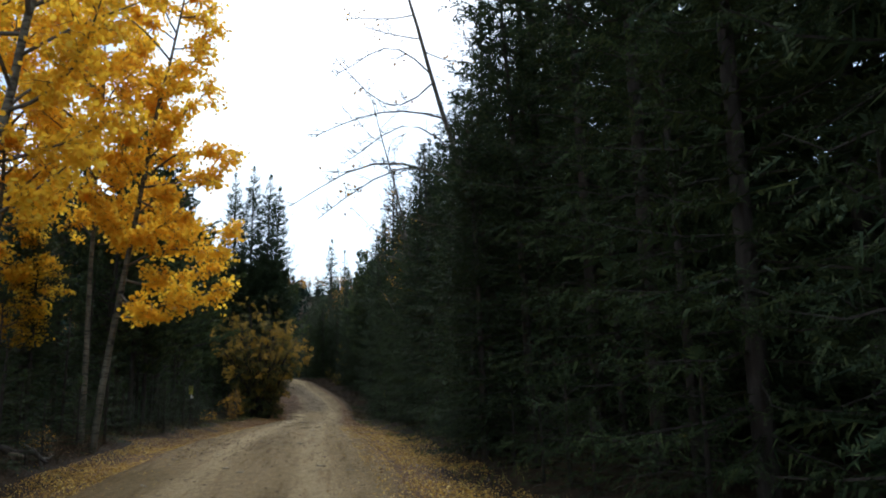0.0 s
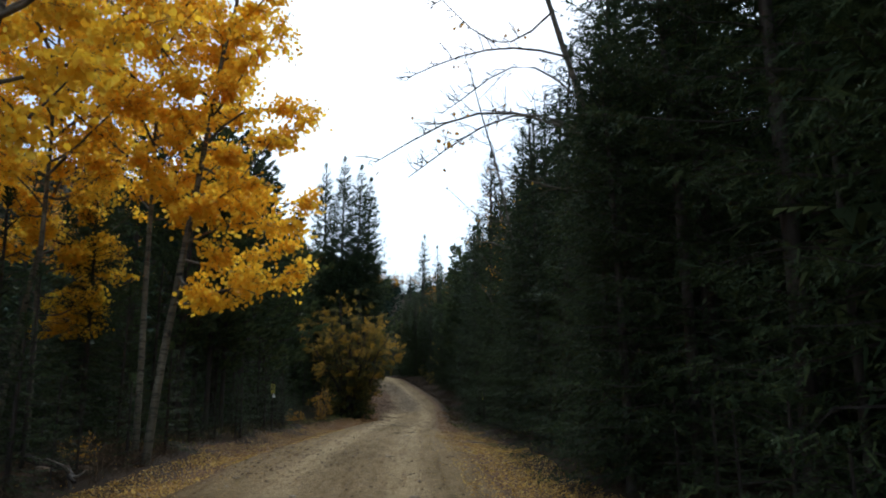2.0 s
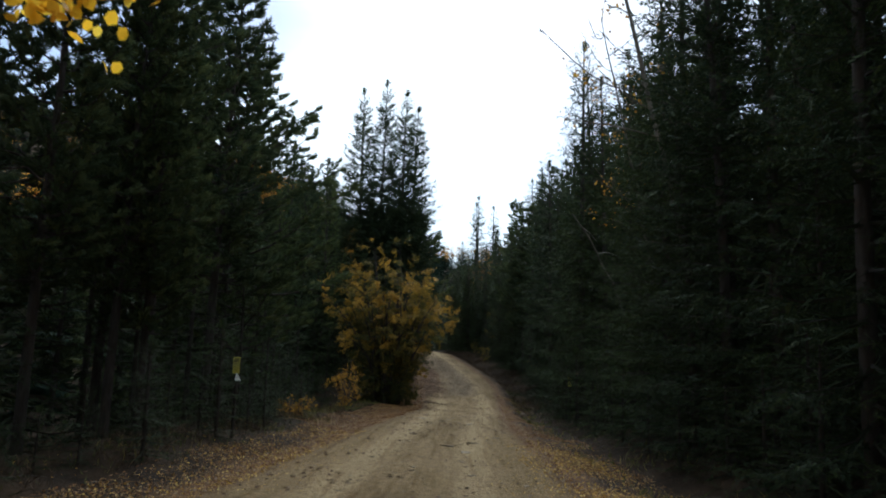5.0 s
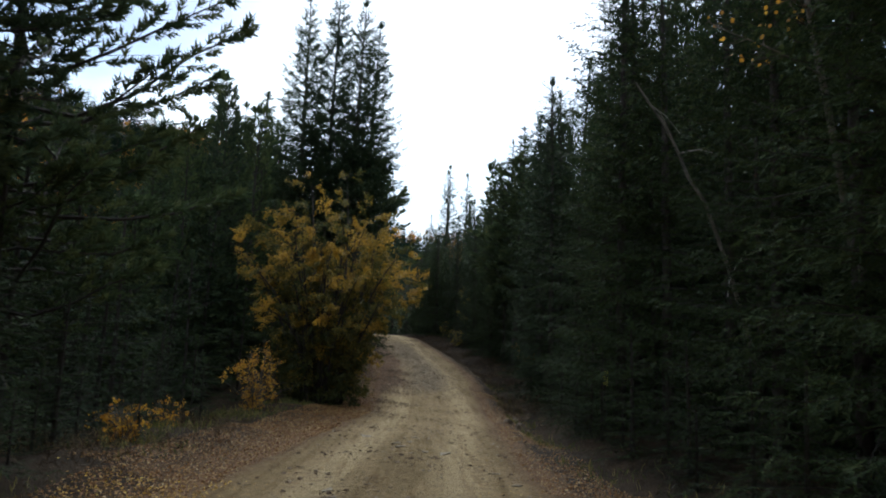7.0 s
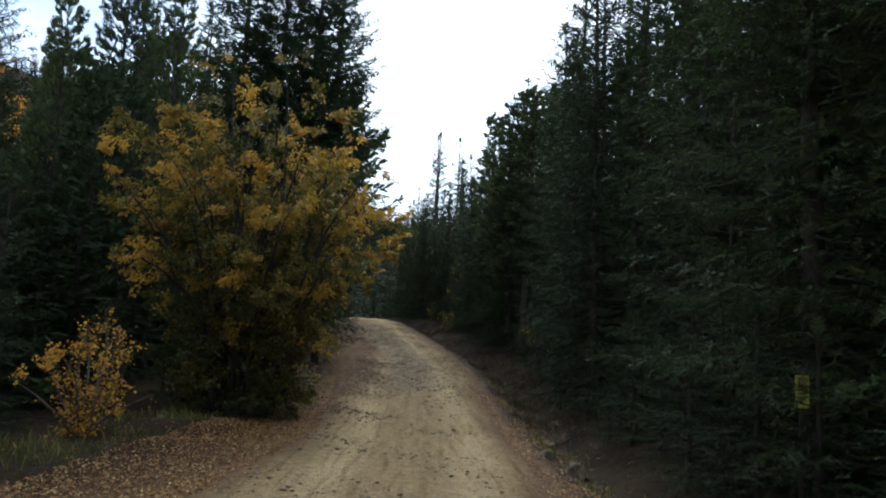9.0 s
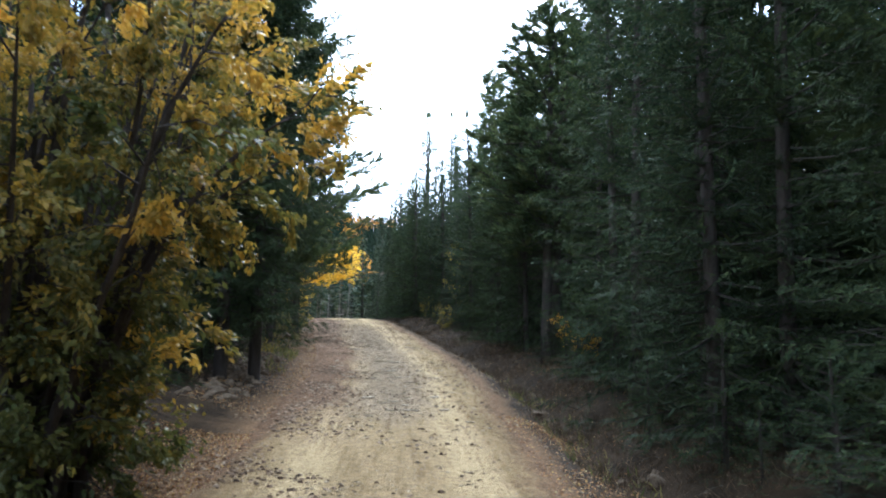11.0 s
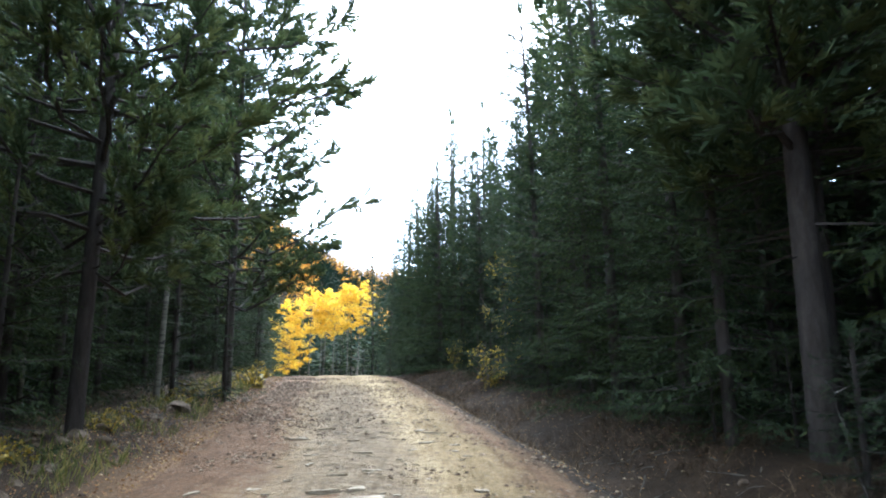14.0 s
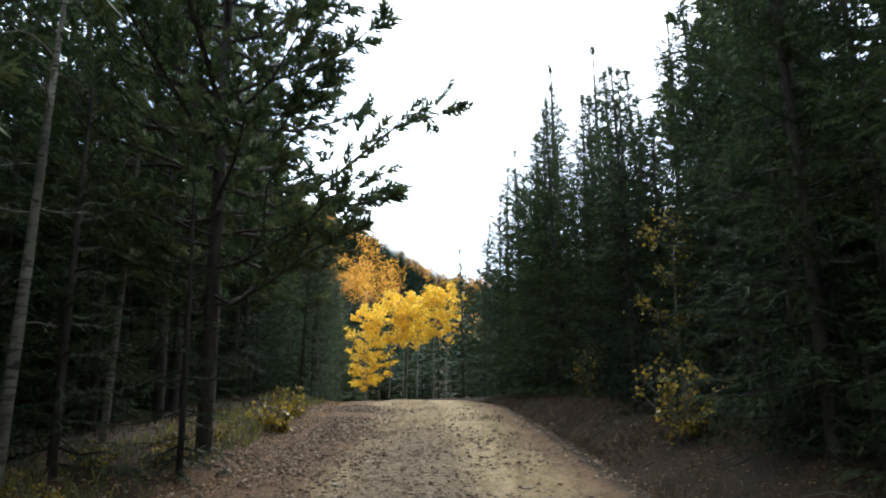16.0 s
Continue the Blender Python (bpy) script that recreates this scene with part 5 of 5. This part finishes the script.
def rocks():
    rng = np.random.default_rng(103)
    spots = []
    for n, y0, y1, u0, u1, s0, s1 in ((150, 54, 63, -0.7, -1.7, 0.07, 0.34), (90, 62, 72, -0.9, -2.0, 0.06, 0.26), (40, 70, 82, -1.2, -2.6, 0.07, 0.26), (9, 8, 20, -2.0, -3.4, 0.15, 0.4), (26, 42, 60, 0.7, 1.6, 0.1, 0.35), (16, 43, 50, -1.4, -2.6, 0.1, 0.22), (20, 60, 84, 0.9, 2.2, 0.08, 0.25)):
        x, y = scatter(rng, n, y0, y1, u0, u1)
        spots += [(a, b, s0 + (s1 - s0) * rng.random() ** 2.2) for a, b in zip(x, y)]
    spots += [(-4.9, 71.3, 0.62), (2.15, 43.6, 0.5), (2.35, 44.2, 0.42), (1.95, 44.6, 0.3), (-3.75, 60.2, 0.38), (-3.9, 60.9, 0.3), (-4.55, 66.2, 0.34), (-5.3, 14.8, 0.4), (-5.0, 15.4, 0.3), (-4.5, 74.8, 0.3)]
    for x, y, s in spots:
        ob = tagged(new("rock", ROCKS[rng.integers(4)]), "rough brown rock half sunk in the verge", "rock", "rocks along the verge")
        ob.matrix_basis = pose(x, y, float(floor_at(x, y)) + 0.02 * s, rng.uniform(-25, 25), rng.uniform(-25, 25), rng.uniform(0, 360))
        ob.scale = (s, s, s)


def road_stones():
    rng = np.random.default_rng(104)
    spots = [(mid(y) + dx, y, s) for dx, y, s in ((-0.2, 63.4, 0.55), (0.25, 63.6, 0.5), (0.3, 64.6, 0.4), (1.2, 58.2, 0.5), (-0.6, 60.4, 0.45), (0.1, 60.9, 0.5), (0.9, 56.4, 0.4), (-0.1, 37.0, 0.5), (0.7, 36.4, 0.4), (0.3, 29.3, 0.55), (0.7, 28.6, 0.35), (0.9, 30.5, 0.4))]
    for n, y0, y1, w, s0, s1 in ((150, 52, 76, 0.95, 0.07, 0.3), (40, 24, 40, 1.1, 0.08, 0.3), (30, 6, 24, 1.6, 0.08, 0.3)):
        spots += [(float(mid(b)) + a, b, s0 + (s1 - s0) * rng.random() ** 2) for a, b in zip(rng.normal(0, w, n).clip(-1.7, 1.6), rng.uniform(y0, y1, n))]
    ledges = [(float(mid(b)) + a, b, c) for a, b, c in zip(rng.normal(0.1, 0.85, 110).clip(-1.5, 1.5), rng.uniform(54, 72, 110), 0.08 + 0.28 * rng.random(110) ** 2)]
    for x, y, s in ledges:
        ob = new("stone", SLABS[rng.integers(8)])
        ob.parent = road
        ob.matrix_basis = pose(x, y, float(floor_at(x, y)) + 0.004, rng.uniform(-2, 4), rng.uniform(-2, 2), rng.uniform(-45, 45))
        ob.scale = (s * rng.uniform(1.0, 1.6), s * rng.uniform(0.45, 0.9), 0.06 + s * rng.uniform(0.1, 0.3))
    for x, y, s in spots:
        ob = new("stone", SLABS[rng.integers(8)])
        ob.parent = road
        ob.matrix_basis = pose(x, y, float(floor_at(x, y)) + 0.003, rng.uniform(-4, 4), rng.uniform(-4, 4), rng.uniform(0, 360))
        ob.scale = (s * rng.uniform(0.9, 1.4), s * rng.uniform(0.5, 0.9), 0.05 + s * 0.25)


def pebbles(seed, near, far, even, lean, big, tall, mat, name, label):
    rng = np.random.default_rng(seed)
    g = Geo()
    v = np.array([(1, 0, 0), (-1, 0.2, 0), (0.1, 1, 0), (0, -0.9, 0), (0.45, 0.25, 0.42), (-0.5, 0.2, 0.3), (0.1, -0.5, 0.38)])
    f = np.array([(0, 2, 4), (2, 5, 4), (2, 1, 5), (1, 3, 5), (3, 6, 5), (3, 0, 6), (0, 4, 6), (4, 5, 6)])
    v[4:, 2] *= tall
    y = np.concatenate([rng.uniform(3, 50, near), 44 + 42 * rng.random(far) ** 0.6])
    n = len(y)
    d = np.where(rng.random(n) < even, rng.uniform(-1.0, 1.0, n) * 1.2, rng.normal(lean, 0.3, n))
    x = mid(y) + d * half(y)
    keep = waves(x, y, 0.5) + waves(x, y * 0.5, 1.7) + rng.normal(0, 0.35, n) > 0.0
    x, y = x[keep], y[keep]
    n = len(x)
    z = floor_at(x, y) + 0.004
    s = 0.006 + big * rng.random(n) ** 2.6
    a = rng.uniform(0, 6.28, n)
    for k in range(n):
        c, sn = math.cos(a[k]) * s[k], math.sin(a[k]) * s[k]
        g.add(np.stack([x[k] + v[:, 0] * c - v[:, 1] * sn, y[k] + v[:, 0] * sn + v[:, 1] * c, z[k] + v[:, 2] * s[k]], 1), f)
    tagged(new(name, g.mesh(name, mat)), label, "gravel", kind="stuff")


pebbles(109, 200, 3500, 0.0, 1.2, 0.03, 1.6, M_GRAVEL, "gravel", "pale stones washed into the ditch beside the road")
fallen_leaves(101, ((22000, 3, 20, 0.4, -0.8), (6000, 20, 33, 0.4, -1.0), (11000, 3, 30, 0.9, -0.7), (500, 3, 33, -0.8, -2.4), (21000, 3, 25, -0.3, 1.4), (3000, 24, 32, -0.2, 1.2)), (3600, 3, 33), "fallen golden aspen leaves strewn along the road's edges", M_GOLDFALL)
fallen_leaves(107, ((12000, 20, 33, 0.3, -1.1), (46000, 33, 52, 0.25, -1.6), (1500, 33, 52, -1.5, -3.0), (9000, 23, 34, -0.3, 1.3), (14000, 33, 54, -0.2, 1.1), (22000, 54, 92, 0.1, -1.5), (3000, 50, 90, -1.3, -3.0), (6000, 50, 90, 0.2, 2.5)), (1500, 33, 54), "brown and tan fallen leaves strewn along the verge", M_FALLEN)
undergrowth()
sticks()
grass()
rocks()
road_stones()
pebbles(105, 9000, 20000, 0.5, 0.0, 0.032, 1.0, M_GRAVEL, "gravel", "loose pale gravel and chips scattered over the dirt road")
pebbles(108, 5000, 40000, 0.35, -0.8, 0.042, 1.3, M_RUBBLE, "rubble", "dark reddish-brown rubble along the climb's edge")

# ---- trail markers ----


def marker(x, y, z, face, torn):
    """A yellow notice stapled to a post, with rows of small print."""
    ob = tagged(new("trail_marker"), "weathered wooden post with a yellow notice" + (" and a white paper tag" if torn else " stapled on it"), "sign", "trail markers")
    base = float(ground_height(x, y))
    ob.matrix_basis = pose(x, y, base, 0, 0, face)
    g = Geo()
    h = z - base + 0.25
    s = np.linspace(-0.1, h, 6)
    tube(g, np.stack([0.01 * np.sin(s * 2), 0 * s, s], 1), 0.032 + 0 * s, 9)
    g.add([(0.032 * math.cos(a), 0.032 * math.sin(a), h) for a in np.linspace(0, 6.28, 9, endpoint=False)], [[0, 1, 2, 3, 4, 5, 6, 7, 8]])
    part("post", g.mesh("post", M_BARK), ob)
    bm = bmesh.new()
    bmesh.ops.create_grid(bm, x_segments=6, y_segments=10, size=0.5)
    for v in bm.verts:
        v.co = (v.co.x * 0.125, -0.04 - 0.05 * v.co.x ** 2 * 0.3 + 0.006 * math.sin(v.co.y * 9), z - base + v.co.y * 0.30)
    bmesh.ops.solidify(bm, geom=bm.faces[:], thickness=0.003)
    me = bpy.data.meshes.new("notice")
    bm.to_mesh(me)
    bm.free()
    me.materials.append(M_NOTICE)
    notice = part("notice", me, ob, "yellow plastic notice")
    g = Geo()
    for k in range(6):
        w, zz = 0.042 - 0.008 * (k % 3), z - base + 0.03 - 0.028 * k
        g.add([(-w, -0.052, zz), (w, -0.052, zz), (w, -0.052, zz + 0.009), (-w, -0.052, zz + 0.009)], [(0, 1, 2, 3)])
    g.add([(-0.042, -0.052, z - base + 0.06), (0.042, -0.052, z - base + 0.06), (0.042, -0.052, z - base + 0.13), (-0.042, -0.052, z - base + 0.13)], [(0, 1, 2, 3)])
    part("print", g.mesh("print", M_PRINT), notice, "dark unreadable print")
    if torn:
        g = Geo()
        g.add([(0.0, -0.053, z - base - 0.15), (0.03, -0.058, z - base - 0.15), (0.10, -0.078, z - base - 0.29), (-0.01, -0.073, z - base - 0.28),
               (0.0, -0.05, z - base - 0.15), (0.03, -0.055, z - base - 0.15), (0.10, -0.075, z - base - 0.29), (-0.01, -0.07, z - base - 0.28)],
              [(0, 1, 2, 3), (7, 6, 5, 4), (0, 4, 5, 1), (1, 5, 6, 2), (2, 6, 7, 3), (3, 7, 4, 0)])
        part("tag", g.mesh("tag", M_PAPER), ob, "torn white paper tag")


marker(-4.5, 28.1, 1.95, 12, True)
marker(3.38, 39.6, 1.72, -12, False)

# ---- dead wood ----


def dead_log(points, r, label, name="fallen_log", mat=M_DEAD):
    g = Geo()
    p = np.array(points, float)
    k = np.linspace(0, 1, 9)
    rng = np.random.default_rng(len(label) + int(abs(p[0][0]) * 10))
    path = np.stack([np.interp(k, np.linspace(0, 1, len(p)), p[:, j]) for j in range(3)], 1) + rng.normal(0, 0.025, (9, 3))
    tube(g, path, r * (1 - 0.6 * k), 7)
    ob = tagged(new(name), label, "log")
    part("stem", g.mesh("stem", mat, True), ob)
    for _ in range(1 if r < 0.04 else 5):
        i = rng.integers(2, 8)
        g = Geo()
        d = unit(rng.normal(0, 1, 3)) * rng.uniform(0.2, 0.7)
        tube(g, [path[i], path[i] + d * 0.5 + rng.normal(0, 0.03, 3), path[i] + d], [r * 0.4, r * 0.25, r * 0.1], 4)
        part("stub", g.mesh("stub", M_DEAD), ob)


dead_log([(5.2, 35.5, 0.4), (4.1, 35.5, 4.5), (3.5, 35.5, 5.6), (2.9, 35.5, 6.6)], 0.04, "thin dead trunk leaning against the spruces", "leaning_trunk", mat=M_LIMB)
dead_log([(3.7, 62.0, 1.45), (4.0, 62.8, 2.0), (4.25, 63.5, 2.6)], 0.014, "broken dead branch propped by a trunk", mat=M_BARK)
dead_log([(-5.4, 59.0, 0.9), (-4.6, 60.5, 1.35), (-3.9, 61.5, 1.55)], 0.05, "bleached dead branch lying over the bank")
dead_log([(-5.9, 15.4, 0.75), (-5.0, 14.8, 0.7), (-4.6, 14.0, 0.55)], 0.065, "short dark weathered log lying on the verge", mat=M_BARK)
